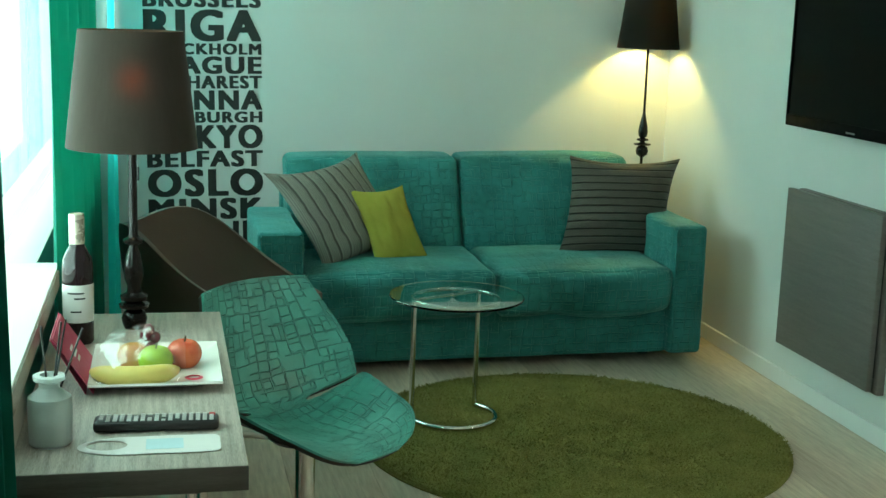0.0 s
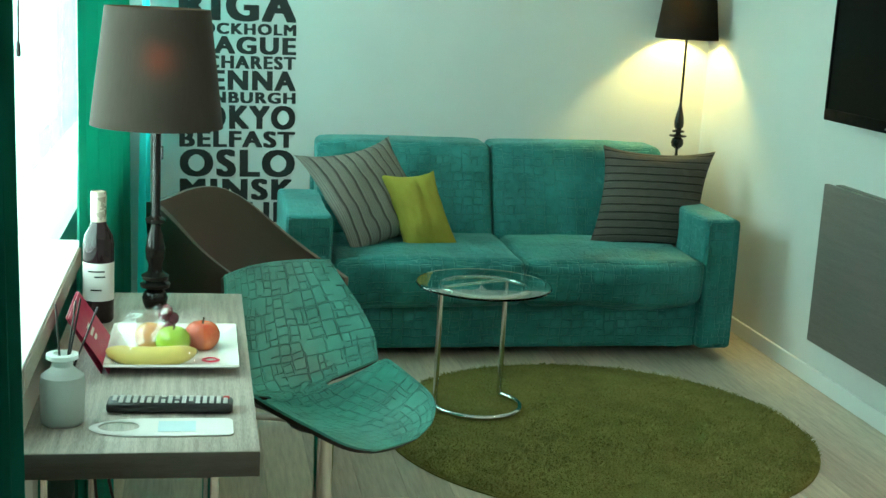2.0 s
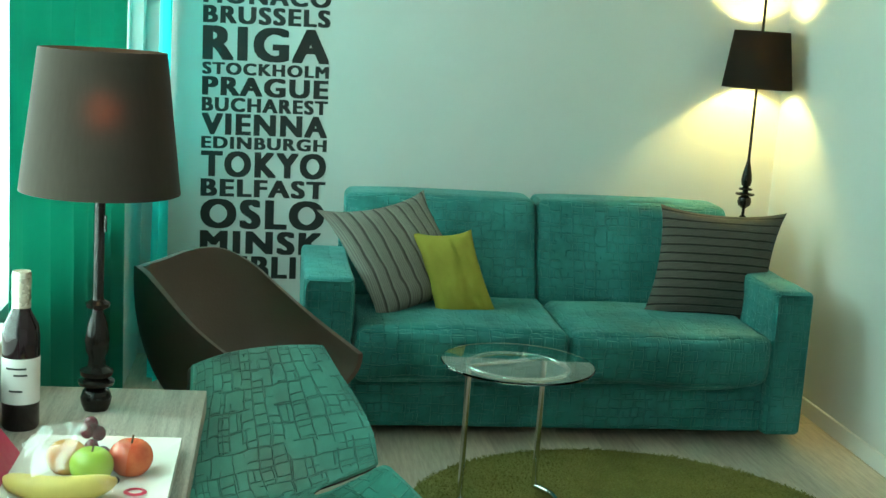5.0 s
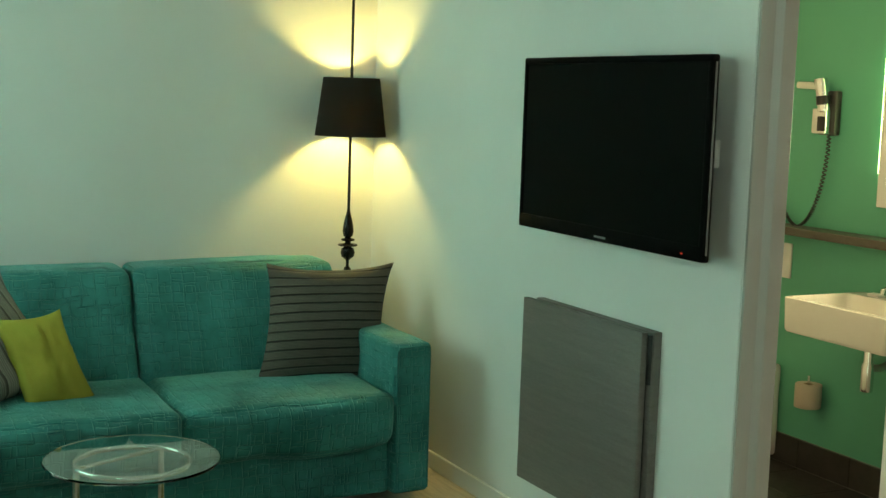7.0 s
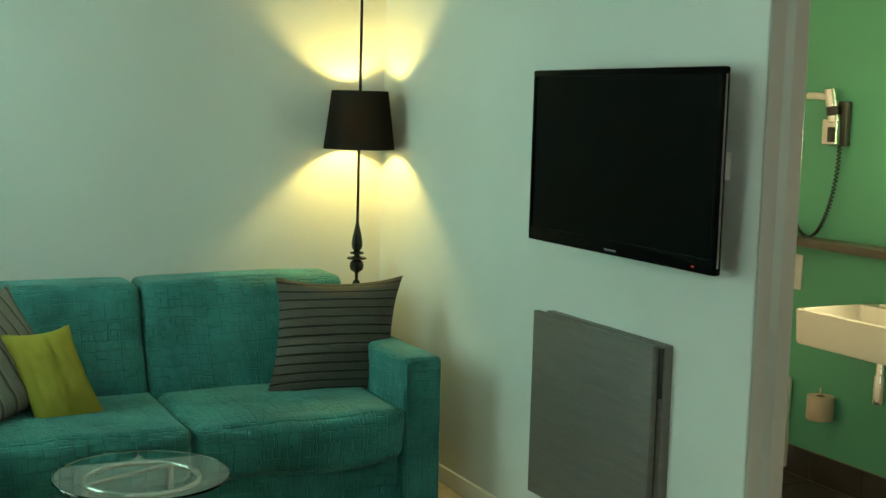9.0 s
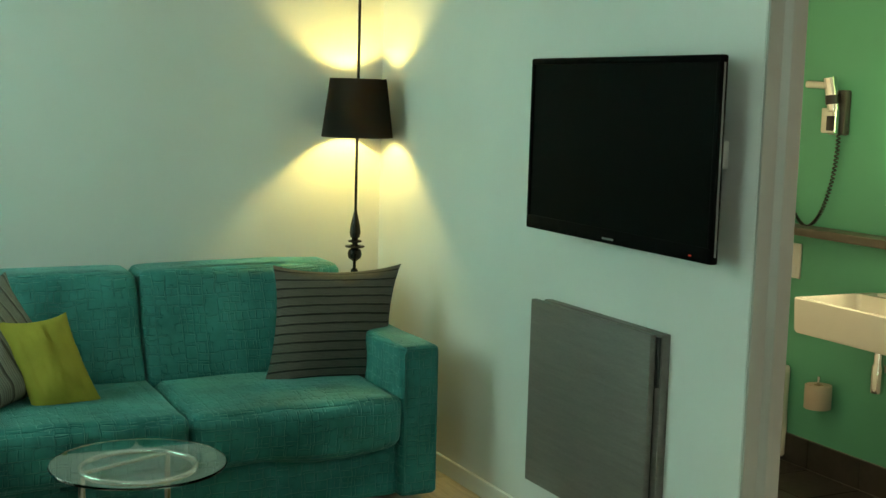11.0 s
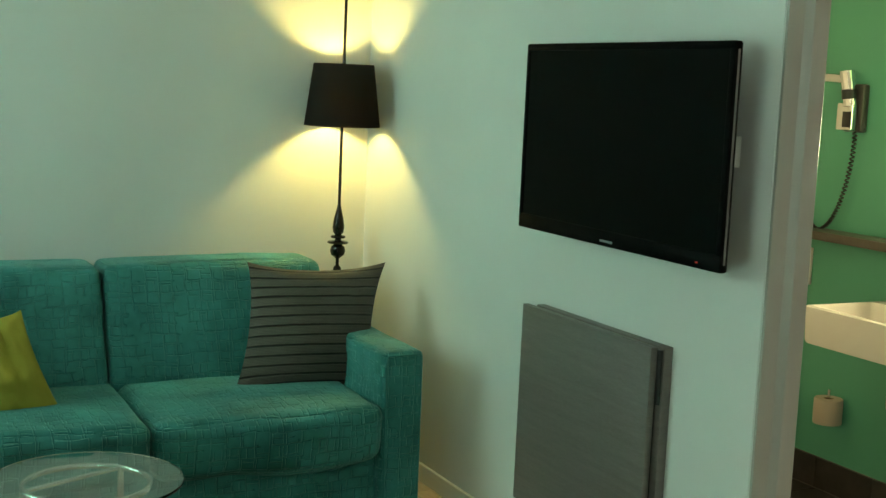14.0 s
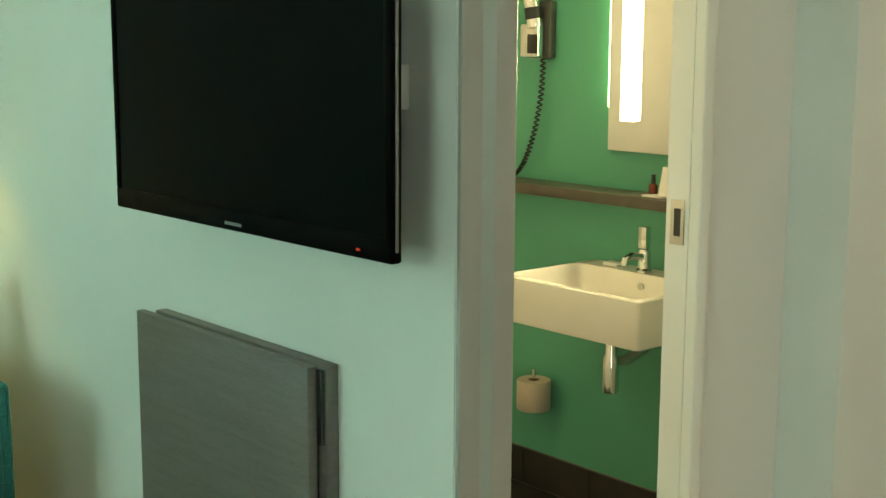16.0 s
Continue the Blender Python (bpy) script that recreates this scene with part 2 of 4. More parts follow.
SHADE_BLACK = shade_cloth("black_lampshade_cloth", (0.016, 0.014, 0.011), 0.03, 0.30)
LINING = shade_cloth("cream_lining", (0.78, 0.70, 0.52), 0.02, 0.30, (0.8, 0.74, 0.6))
SHADE_GREY = shade_cloth("taupe_lampshade_cloth", (0.036, 0.027, 0.020), 0.02, 0.085, (0.62, 0.27, 0.07))
_b = SHADE_GREY.node_tree.nodes["Principled BSDF"].inputs
_b["Sheen Weight"].default_value, _b["Sheen Roughness"].default_value = 0.14, 0.5


def curtain_cloth(name, c, through_amount):
    k = Nodes(name, 0.85, 0, 0.15)
    co = k.coords("Object", (1, 1, 1))
    k.colour(k.ramp(k.noise(co, 3, 5), [(0.3, tone(c, 0.85)), (0.7, tone(c, 1.15))]))
    k.normal(k.bump(k.noise(co, 500, 2), 0.2, 0.001))
    tr = k.n("ShaderNodeBsdfTranslucent")
    tr.inputs["Color"].default_value = (*tone(c, 1.6), 1)
    mx = k.n("ShaderNodeMixShader")
    mx.inputs[0].default_value = through_amount
    out = k.t.nodes["Material Output"]
    k.link(k.b.outputs[0], mx.inputs[1])
    k.link(tr.outputs[0], mx.inputs[2])
    k.link(mx.outputs[0], out.inputs["Surface"])
    return k.m


CURTAIN = curtain_cloth("teal_curtain_cloth", (0.020, 0.27, 0.205), 0.50)
# Lightened copy of the curtain cloth: daylight behind it put into the colour.
CURTAIN_LIT = curtain_cloth("teal_curtain_cloth_backlit", (0.10, 0.66, 0.64), 0.78)


# ---- mesh helpers ----
def link_mesh(name, bm, material, parent=None, label="", smooth=True, m=None):
    me = bpy.data.meshes.new(name)
    bm.normal_update()
    bm.to_mesh(me)
    bm.free()
    if smooth:
        me.polygons.foreach_set("use_smooth", [True] * len(me.polygons))
        me.set_sharp_from_angle(angle=radians(38))
    me.materials.append(material)
    ob = new(name, me)
    if parent is not None:
        ob.parent = parent
    if m is not None:
        ob.matrix_local = m
    if label:
        ob["label"] = label
    return ob


def part(name, bm, material, parent, label="", m=None):
    return link_mesh(name, bm, material, parent, label, True, m)


def thing(name, at, label, category, group="", kind="", rz=0.0):
    ob = new(name)
    ob.matrix_world = pose(*at, 0, 0, rz)
    return tagged(ob, label, category, group, kind)


def box(x0, x1, y0, y1, z0, z1, bevel=0.0, seg=2, bm=None):
    b = bmesh.new()
    bmesh.ops.create_cube(b, size=1.0, matrix=Matrix.Translation(((x0 + x1) / 2, (y0 + y1) / 2, (z0 + z1) / 2)) @ Matrix.Diagonal((abs(x1 - x0), abs(y1 - y0), abs(z1 - z0), 1)))
    if bevel:
        bmesh.ops.bevel(b, geom=b.edges[:], offset=bevel, segments=seg, profile=0.5, affect="EDGES", clamp_overlap=True)
    return joined(bm, b)


def joined(bm, b):
    if bm is None:
        return b
    me = bpy.data.meshes.new("tmp")
    b.to_mesh(me)
    b.free()
    bm.from_mesh(me)
    bpy.data.meshes.remove(me)
    return bm


def lathe(profile, seg=32, bm=None, at=(0, 0, 0), closed=False):
    b = bm or bmesh.new()
    rings = []
    for r, z in profile:
        if r < 1e-6:
            rings.append([b.verts.new((at[0], at[1], at[2] + z))])
        else:
            rings.append([b.verts.new((at[0] + r * math.cos(2 * math.pi * i / seg), at[1] + r * math.sin(2 * math.pi * i / seg), at[2] + z)) for i in range(seg)])
    pairs = list(zip(rings, rings[1:])) + ([(rings[-1], rings[0])] if closed else [])
    for a, c in pairs:
        for i in range(seg):
            j = (i + 1) % seg
            vs = [a[i % len(a)], a[j % len(a)], c[j % len(c)], c[i % len(c)]]
            vs = list(dict.fromkeys(vs))
            if len(vs) > 2:
                b.faces.new(vs)
    bmesh.ops.recalc_face_normals(b, faces=b.faces[:])
    return b


def tube(points, r, seg=10, bm=None, loop=False):
    b = bm or bmesh.new()
    pts = [Vector(p) for p in points]
    n = len(pts)
    rings = []
    up = None
    for i, p in enumerate(pts):
        a, c = (pts[i - 1], pts[(i + 1) % n]) if loop else (pts[max(0, i - 1)], pts[min(n - 1, i + 1)])
        d = (c - a).normalized()
        if up is None:
            up = d.orthogonal().normalized()
        up = (up - d * up.dot(d)).normalized()
        side = d.cross(up)
        rings.append([b.verts.new(p + r * (math.cos(2 * math.pi * k / seg) * up + math.sin(2 * math.pi * k / seg) * side)) for k in range(seg)])
    for a, c in list(zip(rings, rings[1:])) + ([(rings[-1], rings[0])] if loop else []):
        for k in range(seg):
            b.faces.new((a[k], a[(k + 1) % seg], c[(k + 1) % seg], c[k]))
    if not loop:
        b.faces.new(rings[0][::-1])
        b.faces.new(rings[-1])
    bmesh.ops.recalc_face_normals(b, faces=b.faces[:])
    return b


def sheet(fn, nu, nv, thick=0.0, uv=None, bm=None):
    """A surface fn(u, v), u and v from 0 to 1; with a thickness it is closed along its normals."""
    b = bm or bmesh.new()
    g = [[Vector(fn(i / nu, j / nv)) for j in range(nv + 1)] for i in range(nu + 1)]

    def nrm(i, j):
        a = g[min(nu, i + 1)][j] - g[max(0, i - 1)][j]
        c = g[i][min(nv, j + 1)] - g[i][max(0, j - 1)]
        return a.cross(c).normalized() if a.cross(c).length > 1e-9 else Vector((0, 0, 1))
    layer = b.loops.layers.uv.verify() if uv else None
    where = {}
    top = [[b.verts.new(g[i][j]) for j in range(nv + 1)] for i in range(nu + 1)]
    low = [[b.verts.new(g[i][j] - thick * nrm(i, j)) for j in range(nv + 1)] for i in range(nu + 1)] if thick else None
    faces = []
    for i in range(nu):
        for j in range(nv):
            faces.append((b.faces.new((top[i][j], top[i + 1][j], top[i + 1][j + 1], top[i][j + 1])), i, j, ((0, 0), (1, 0), (1, 1), (0, 1))))
            if thick:
                faces.append((b.faces.new((low[i][j], low[i][j + 1], low[i + 1][j + 1], low[i + 1][j])), i, j, ((0, 0), (0, 1), (1, 1), (1, 0))))
    if thick:
        ring = [(i, 0) for i in range(nu)] + [(nu, j) for j in range(nv)] + [(i, nv) for i in range(nu, 0, -1)] + [(0, j) for j in range(nv, 0, -1)]
        for (a, c), (d, e) in zip(ring, ring[1:] + ring[:1]):
            b.faces.new((top[a][c], low[a][c], low[d][e], top[d][e]))
    if uv:
        for f, i, j, order in faces:
            for l, (di, dj) in zip(f.loops, order):
                l[layer].uv = uv((i + di) / nu, (j + dj) / nv)
    return b


def blob(rx, ry, rz, at=(0, 0, 0), seg=20, bm=None, turn=None):
    b = bmesh.new()
    bmesh.ops.create_uvsphere(b, u_segments=seg, v_segments=seg // 2, radius=1.0, matrix=Matrix.Translation(at) @ (turn or Matrix()) @ Matrix.Diagonal((rx, ry, rz, 1)))
    return joined(bm, b)


# ---- the rooms ----
H = 2.5
YD = -2.556     # wall with the bathroom door
XW = -2.86      # window wall, room side
WB = 1.47       # far wall of the bathroom
FAR = -7.6


def structure(name, bm, material, label, smooth=False):
    return tagged(link_mesh(name, bm, material, None, "", smooth), label, name.split("_")[0], "", "structure")


structure("wall_north", box(XW - 0.3, 0.12, 0, 0.15, 0, H), WALL, "smooth white painted wall behind the sofa")
structure("wall_east", box(0, 0.12, YD + 0.002, 0, 0, H), WALL, "white painted wall carrying the television")
structure("wall_south", box(XW - 0.3, 2.2, FAR - 0.15, FAR, 0, H), WALL, "plain white wall closing the room")
structure("wall_corridor", box(2.05, 2.2, FAR, YD, 0, H), WALL, "plain white wall of the entrance side")
structure("ceiling", box(XW - 0.3, 2.2, FAR - 0.15, 0.15, H, H + 0.12), CEIL, "flat white painted ceiling")

DOOR_L, DOOR_R, DOOR_H, DT = 0.118, 0.638, 2.06, 0.053
b = box(0.002, DOOR_L - 0.015, YD, YD + DT, 0, H)
box(DOOR_R + 0.015, 2.05, YD, YD + DT, 0, H, bm=b)
box(DOOR_L - 0.015, DOOR_R + 0.015, YD, YD + DT, DOOR_H + 0.015, H, bm=b)
structure("wall_bathroom_front", b, WALL, "white painted wall with the bathroom doorway")
b = box(DOOR_L - 0.015, DOOR_L, YD, YD + DT + 0.004, 0, DOOR_H)
box(DOOR_R, DOOR_R + 0.015, YD - 0.002, YD + DT + 0.004, 0, DOOR_H, bm=b)
box(DOOR_L - 0.015, DOOR_R + 0.015, YD - 0.004, YD + DT + 0.004, DOOR_H, DOOR_H + 0.015, bm=b)
frame_ob = structure("door_1", b, TRIM, "open bathroom doorway with a cream painted frame")
def casing_profile(x0, x1, y0, flip):
    """An upright casing of two flats with a slanting step between them, higher towards the opening."""
    b = bmesh.new()
    w = x1 - x0
    line = [(0, 0), (0, -0.008), (0.003, -0.010), (0.42 * w, -0.010), (0.44 * w, -0.012), (0.56 * w, -0.028), (0.60 * w, -0.0285), (w - 0.003, -0.0285), (w, -0.026), (w, 0)]
    pts = [(x1 - q if flip else x0 + q, y0 + d) for q, d in line]
    low, top = ([b.verts.new((x, y, z)) for x, y in pts] for z in (0.0, DOOR_H + 0.06))
    for i in range(len(pts) - 1):
        b.faces.new((low[i], low[i + 1], top[i + 1], top[i]))
    b.faces.new(low)
    b.faces.new(top)
    bmesh.ops.recalc_face_normals(b, faces=b.faces[:])
    return b


part("casing", casing_profile(0.0025, DOOR_L - 0.002, YD - 0.0005, False), TRIM_SHADED, frame_ob)
part("casing", casing_profile(DOOR_R + 0.002, DOOR_R + 0.064, YD - 0.0005, True), TRIM, frame_ob)
part("casing", box(0.004, DOOR_R + 0.06, YD - 0.016, YD - 0.004, DOOR_H + 0.061, DOOR_H + 0.12, 0.004), TRIM_SHADED, frame_ob)
plate = part("strike_plate", box(DOOR_R - 0.003, DOOR_R, YD + 0.008, YD + 0.044, 1.062, 1.156, 0.001), BRUSHED, frame_ob, "brushed steel strike plate")
# Black patch on the plate, for the shade in the latch hole.
part("latch_hole_patch", box(DOOR_R - 0.0045, DOOR_R - 0.0028, YD + 0.017, YD + 0.033, 1.080, 1.138), BLACK_PLASTIC, plate, "black patch for the shaded latch recess")
structure("wall_step", box(0.99, 2.05, YD - 0.155, YD - 0.001, 0, H), WALL, "shallow white wall step beside the bathroom door")
for hx in (0.765, 0.865):
    hk = thing("coat_hook", (hx, YD, 1.655), "dark round coat hook on the wall", "hook", "coat hooks")
    part("stem", tube([(0, 0, 0), (0, -0.03, 0)], 0.006, 10), BLACK_PLASTIC, hk)
    part("knob", blob(0.017, 0.012, 0.017, (0, -0.038, 0), 16), BLACK_PLASTIC, hk)

# bathroom shell
structure("wall_bathroom_east", box(WB, WB + 0.12, YD + DT, 0.0, 0, H), GREEN, "green painted bathroom wall")
structure("wall_bathroom_north", box(0.12, WB, -0.62, -0.5, 0, H), TRIM, "cream bathroom end wall")
structure("wall_bathroom_lining", box(0.121, 0.135, YD + DT + 0.002, -0.62, 0, H), TRIM, "cream inner bathroom wall")

# window wall: parapet, lintel and ends round a long opening
WY0, WY1, SILL, WTOP = -4.37, -0.12, 0.905, 2.38
b = box(XW - 0.3, XW, FAR, 0, 0, SILL - 0.045)
box(XW - 0.3, XW, FAR, 0, WTOP, H, bm=b)
box(XW - 0.3, XW, -5.35, WY0, SILL - 0.045, WTOP, bm=b)
box(XW - 0.3, XW, FAR, -7.4, SILL - 0.045, WTOP, bm=b)
box(XW - 0.3, XW, WY1, 0, SILL - 0.045, WTOP, bm=b)
structure("wall_west", b, WALL, "white painted wall round the long window")
win = structure("window_1", box(XW - 0.05, XW + 0.086, -4.16, -3.155, SILL - 0.004, SILL, 0.001), SILLWOOD, "long bright window with a pale sill")
part("sill_far", box(XW - 0.05, XW + 0.036, -3.154, WY1, SILL - 0.004, SILL, 0.001), SILLWOOD, win)
part("sill_edge", box(XW + 0.06, XW + 0.09, -4.16, -3.155, SILL - 0.044, SILL - 0.0045, 0.002), SILLEDGE, win, "grey wooden sill edge")
part("sill_board", box(XW - 0.05, XW + 0.059, -4.16, -3.155, SILL - 0.044, SILL - 0.0045), SILLEDGE, win)
for y in (WY0 + 0.03, WY1 - 0.03):
    part("window_frame", box(XW - 0.07, XW - 0.05, y - 0.03, y + 0.03, SILL, WTOP, 0.004), TRIM, win)
for z in (WTOP - 0.03,):
    part("window_frame", box(XW - 0.069, XW - 0.051, WY0 + 0.06, WY1 - 0.06, z - 0.01, z + 0.01, 0.003), TRIM, win)
for y0, y1 in ((WY0 + 0.06, WY1 - 0.06),):
    pane = part("pane", box(XW - 0.062, XW - 0.058, y0, y1, SILL + 0.001, WTOP - 0.04), GLASS, win, "clear window glass")
    pane.visible_shadow = False

# Window never in view, added to house the rear fill lamp.
win_unseen = structure("window_2", box(XW - 0.05, XW + 0.086, -7.4, -5.35, SILL - 0.044, SILL, 0.002), SILLWOOD, "unseen second window, added for the rear fill daylight")
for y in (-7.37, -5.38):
    part("window_frame", box(XW - 0.07, XW - 0.05, y - 0.03, y + 0.03, SILL, WTOP, 0.004), TRIM, win_unseen)
pane = part("pane", box(XW - 0.062, XW - 0.058, -7.34, -5.41, SILL + 0.001, WTOP - 0.002), GLASS, win_unseen, "clear window glass")
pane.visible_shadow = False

haze = new("backdrop", bpy.data.meshes.new("backdrop"))
haze.data.from_pydata([(-3.45, -9.0, -1.0), (-3.45, 8.0, -1.0), (-3.45, 8.0, 4.0), (-3.45, -9.0, 4.0)], [], [(0, 1, 2, 3)])
haze.data.materials.append(glow("bright_overcast_haze", (0.86, 1.0, 0.97), 4.5))
tagged(haze, "bright overcast daylight outside the window", "backdrop", "", "structure")
cord = thing("blind_cord", (-2.863, -3.50, 1.34), "thin dark blind cord hanging in the window", "cord")
part("string", tube([(0, 0, 0.03), (0.003, 0, 0.4), (0, 0, 1.05)], 0.0022, 6), BLACK_PLASTIC, cord)
part("toggle", lathe([(0, 0), (0.005, 0.004), (0.004, 0.03), (0, 0.034)], 12), BLACK_PLASTIC, cord)

# skirting boards
b = box(-0.014, 0.0, YD, -0.0, 0, 0.07, 0.003)
structure("baseboard_east", b, SKIRT, "low white painted skirting board")
structure("baseboard_north", box(XW, -0.015, -0.014, 0.0, 0, 0.07, 0.003), SKIRT, "low white painted skirting board")
structure("baseboard_front", box(DOOR_R + 0.066, 0.989, YD - 0.014, YD, 0, 0.07, 0.003), TRIM, "low white painted skirting board")


# ---- sofa ----
def cushion(x0, x1, y0, y1, z0, z1, r=0.04, crown=0.02, front=0.0, n=14):
    """A soft block with rounded edges and swollen faces."""
    b = bmesh.new()
    bmesh.ops.create_cube(b, size=2.0)
    bmesh.ops.subdivide_edges(b, edges=b.edges[:], cuts=n, use_grid_fill=True)
    hx, hy, hz = (x1 - x0) / 2, (y1 - y0) / 2, (z1 - z0) / 2
    c = Vector(((x0 + x1) / 2, (y0 + y1) / 2, (z0 + z1) / 2))
    for v in b.verts:
        p = Vector([math.sin(c_ * math.pi / 2) for c_ in v.co])
        q = Vector((p.x * hx, p.y * hy, p.z * hz))
        inner = Vector((max(-hx + r, min(hx - r, q.x)), max(-hy + r, min(hy - r, q.y)), max(-hz + r, min(hz - r, q.z))))
        d = q - inner
        if d.length > 1e-9:
            q = inner + d.normalized() * r
        sx, sy, sz = 1 - p.x * p.x, 1 - p.y * p.y, 1 - p.z * p.z
        q.z += crown * p.z * sx * sy if p.z > 0 else 0.3 * crown * p.z * sx * sy
        q.y += (front + crown) * p.y * sx * sz if p.y < 0 else 0
        q += 0.004 * Vector(noise.noise_vector(q * 6 + c))
        v.co = c + q
    bmesh.ops.recalc_face_normals(b, faces=b.faces[:])
    b.normal_update()
    layer = b.loops.layers.uv.verify()
    for face in b.faces:
        n_ = [abs(q) for q in face.normal]
        i, j = ((1, 2), (0, 2), (0, 1))[n_.index(max(n_))]
        for l in face.loops:
            l[layer].uv = (l.vert.co[i], l.vert.co[j])
    return b


def sofa():
    o = thing("sofa", (-1.14, -0.68, 0), "teal plush two-seat sofa with an embossed block pattern", "sofa")
    o.matrix_world = pose(-1.14, -0.68, 0, 0, -0.6, 0)
    f = lambda bm: [bmesh.ops.translate(bm, verts=bm.verts[:], vec=(1.14, 0.68, 0)), bm][1]
    L, R, Y0 = -2.160, -0.222, -1.115
    part("base", f(cushion(L + 0.18, R - 0.147, Y0 + 0.048, -0.42, 0.042, 0.26, 0.012, 0.004)), TEAL, o)
    part("arm", f(cushion(L, L + 0.185, Y0, -0.43, 0.042, 0.612, 0.020, 0.005, n=22)), TEAL, o)
    part("arm", f(cushion(R - 0.152, R, Y0, -0.43, 0.042, 0.612, 0.020, 0.005, n=22)), TEAL, o)
    for x0, x1 in ((L, L + 0.185), (R - 0.152, R)):
        loop = [(x0 + 0.012, Y0 - 0.001, 0.06), (x0 + 0.010, Y0 - 0.001, 0.585), (x0 + 0.018, Y0 - 0.001, 0.600), (x1 - 0.018, Y0 - 0.001, 0.600), (x1 - 0.010, Y0 - 0.001, 0.585), (x1 - 0.012, Y0 - 0.001, 0.06)]
        part("seam", f(tube(loop, 0.0035, 8)), TEAL, o)
    for x0, x1 in ((L + 0.175, -1.186), (-1.178, R - 0.128)):
        b = cushion(x0, x1, -0.60, -0.27, 0.40, 0.835, 0.035, 0.008, n=26)
        for v in b.verts:
            v.co.y += 0.16 * (v.co.z - 0.4) / 0.43 if v.co.y < -0.4 else 0
            v.co.y += 0.006 * noise.noise((v.co.x * 7, v.co.z * 7, 2.0)) if v.co.y < -0.3 else 0
        part("back_cushion", f(b), TEAL, o)
    part("back_frame", f(cushion(L + 0.16, R - 0.14, -0.32, -0.24, 0.08, 0.70, 0.02, 0)), TEAL, o)
    for x0, x1, z, hang, sag in ((L + 0.190, -1.166, 0.440, 0.030, 0.0), (-1.160, R - 0.150, 0.436, 0.020, 0.022)):
        b = cushion(x0, x1, Y0 - 0.028, -0.50, 0.250, z, 0.042, 0.013, 0.008, n=30)
        w = x1 - x0
        for v in b.verts:
            u = (v.co.x - x0) / w
            low = max(0.0, min(1.0, (0.36 - v.co.z) / 0.11))
            front = max(0.0, min(1.0, (-0.95 - v.co.y) / 0.15))
            v.co.z -= low * front * (hang * (1 - 0.5 * u) + sag * math.sin(math.pi * min(1.0, 1.5 * (1 - u))))
            v.co.y += front * low * 0.012 + 0.008 * front * noise.noise((v.co.x * 5, v.co.z * 4, 7.0))
            v.co.z += 0.008 * (1 - low) * noise.noise((v.co.x * 4, v.co.y * 4, 3.0))
        part("seat_cushion", f(b), TEAL, o)
    for x in (L + 0.2, R - 0.2):
        for y in (Y0 + 0.2, -0.52):
            part("foot", f(box(x - 0.025, x + 0.025, y - 0.025, y + 0.025, 0, 0.046, 0.003)), BLACK_PLASTIC, o)
    return o


sofa()


def pillow(name, u, v, thick, at, material, label, sag=0.19, n=26):
    """A square cushion with pointed corners, its width along u and its height along v."""
    u, v = Vector(u), Vector(v)
    w, h = u.length, v.length
    U, V = u.normalized(), v.normalized()
    N = U.cross(V).normalized()
    b = bmesh.new()
    layer = b.loops.layers.uv.verify()

    def place(i, j, side):
        x, y = 2 * i / n - 1, 2 * j / n - 1
        px = x * (1 - sag * (1 - y * y) * abs(x) ** 3)
        py = y * (1 - sag * (1 - x * x) * abs(y) ** 3)
        ear = 1 + 0.035 * (abs(x * y)) ** 5
        px, py = px * ear, py * ear
        edge = max(0.0, (1 - x * x) * (1 - y * y))
        z = side * thick / 2 * edge ** 0.5
        k = Vector((px * w / 2, py * h / 2, z))
        k.z += 0.013 * edge ** 0.5 * noise.noise(Vector((x * 2.3, y * 2.9, w * 31 + side))) + 0.010 * edge ** 0.4 * noise.noise(Vector((x * 6.1, y * 5.3, w * 17 + side)))
        return U * k.x + V * k.y + N * k.z
    rows = {}
    for side in (1, -1):
        for i in range(n + 1):
            for j in range(n + 1):
                rim = i in (0, n) or j in (0, n)
                rows[i, j, side] = rows[i, j, 1] if rim and side < 0 else b.verts.new(place(i, j, side))
    for side in (1, -1):
        for i in range(n):
            for j in range(n):
                q = [(i, j), (i + 1, j), (i + 1, j + 1), (i, j + 1)]
                q = q if side > 0 else q[::-1]
                face = b.faces.new([rows[p[0], p[1], side] for p in q])
                for l, p in zip(face.loops, q):
                    l[layer].uv = (p[0] / n * w, p[1] / n * h)
    ob = link_mesh(name, b, material)
    ob.location = at
    return tagged(ob, label, "cushion")


pillow("cushion", (0.525, 0.0, -0.012), (0.088, 0.135, 0.450), 0.15, (-0.486, -0.69, 0.630), STRIPE_DARK, "dark grey horizontally striped square cushion on the sofa", 0.10)
pillow("cushion", (0.425, 0.26, 0.06), (-0.245, 0.125, 0.40), 0.16, (-1.779, -0.74, 0.630), STRIPE_GREY, "light grey striped square cushion leaning in the sofa corner", 0.14)
pillow("cushion", (0.244, 0.02, 0.012), (-0.124, 0.108, 0.335), 0.12, (-1.572, -0.80, 0.566), YELLOW, "small mustard yellow cushion leaning on the sofa", 0.10)


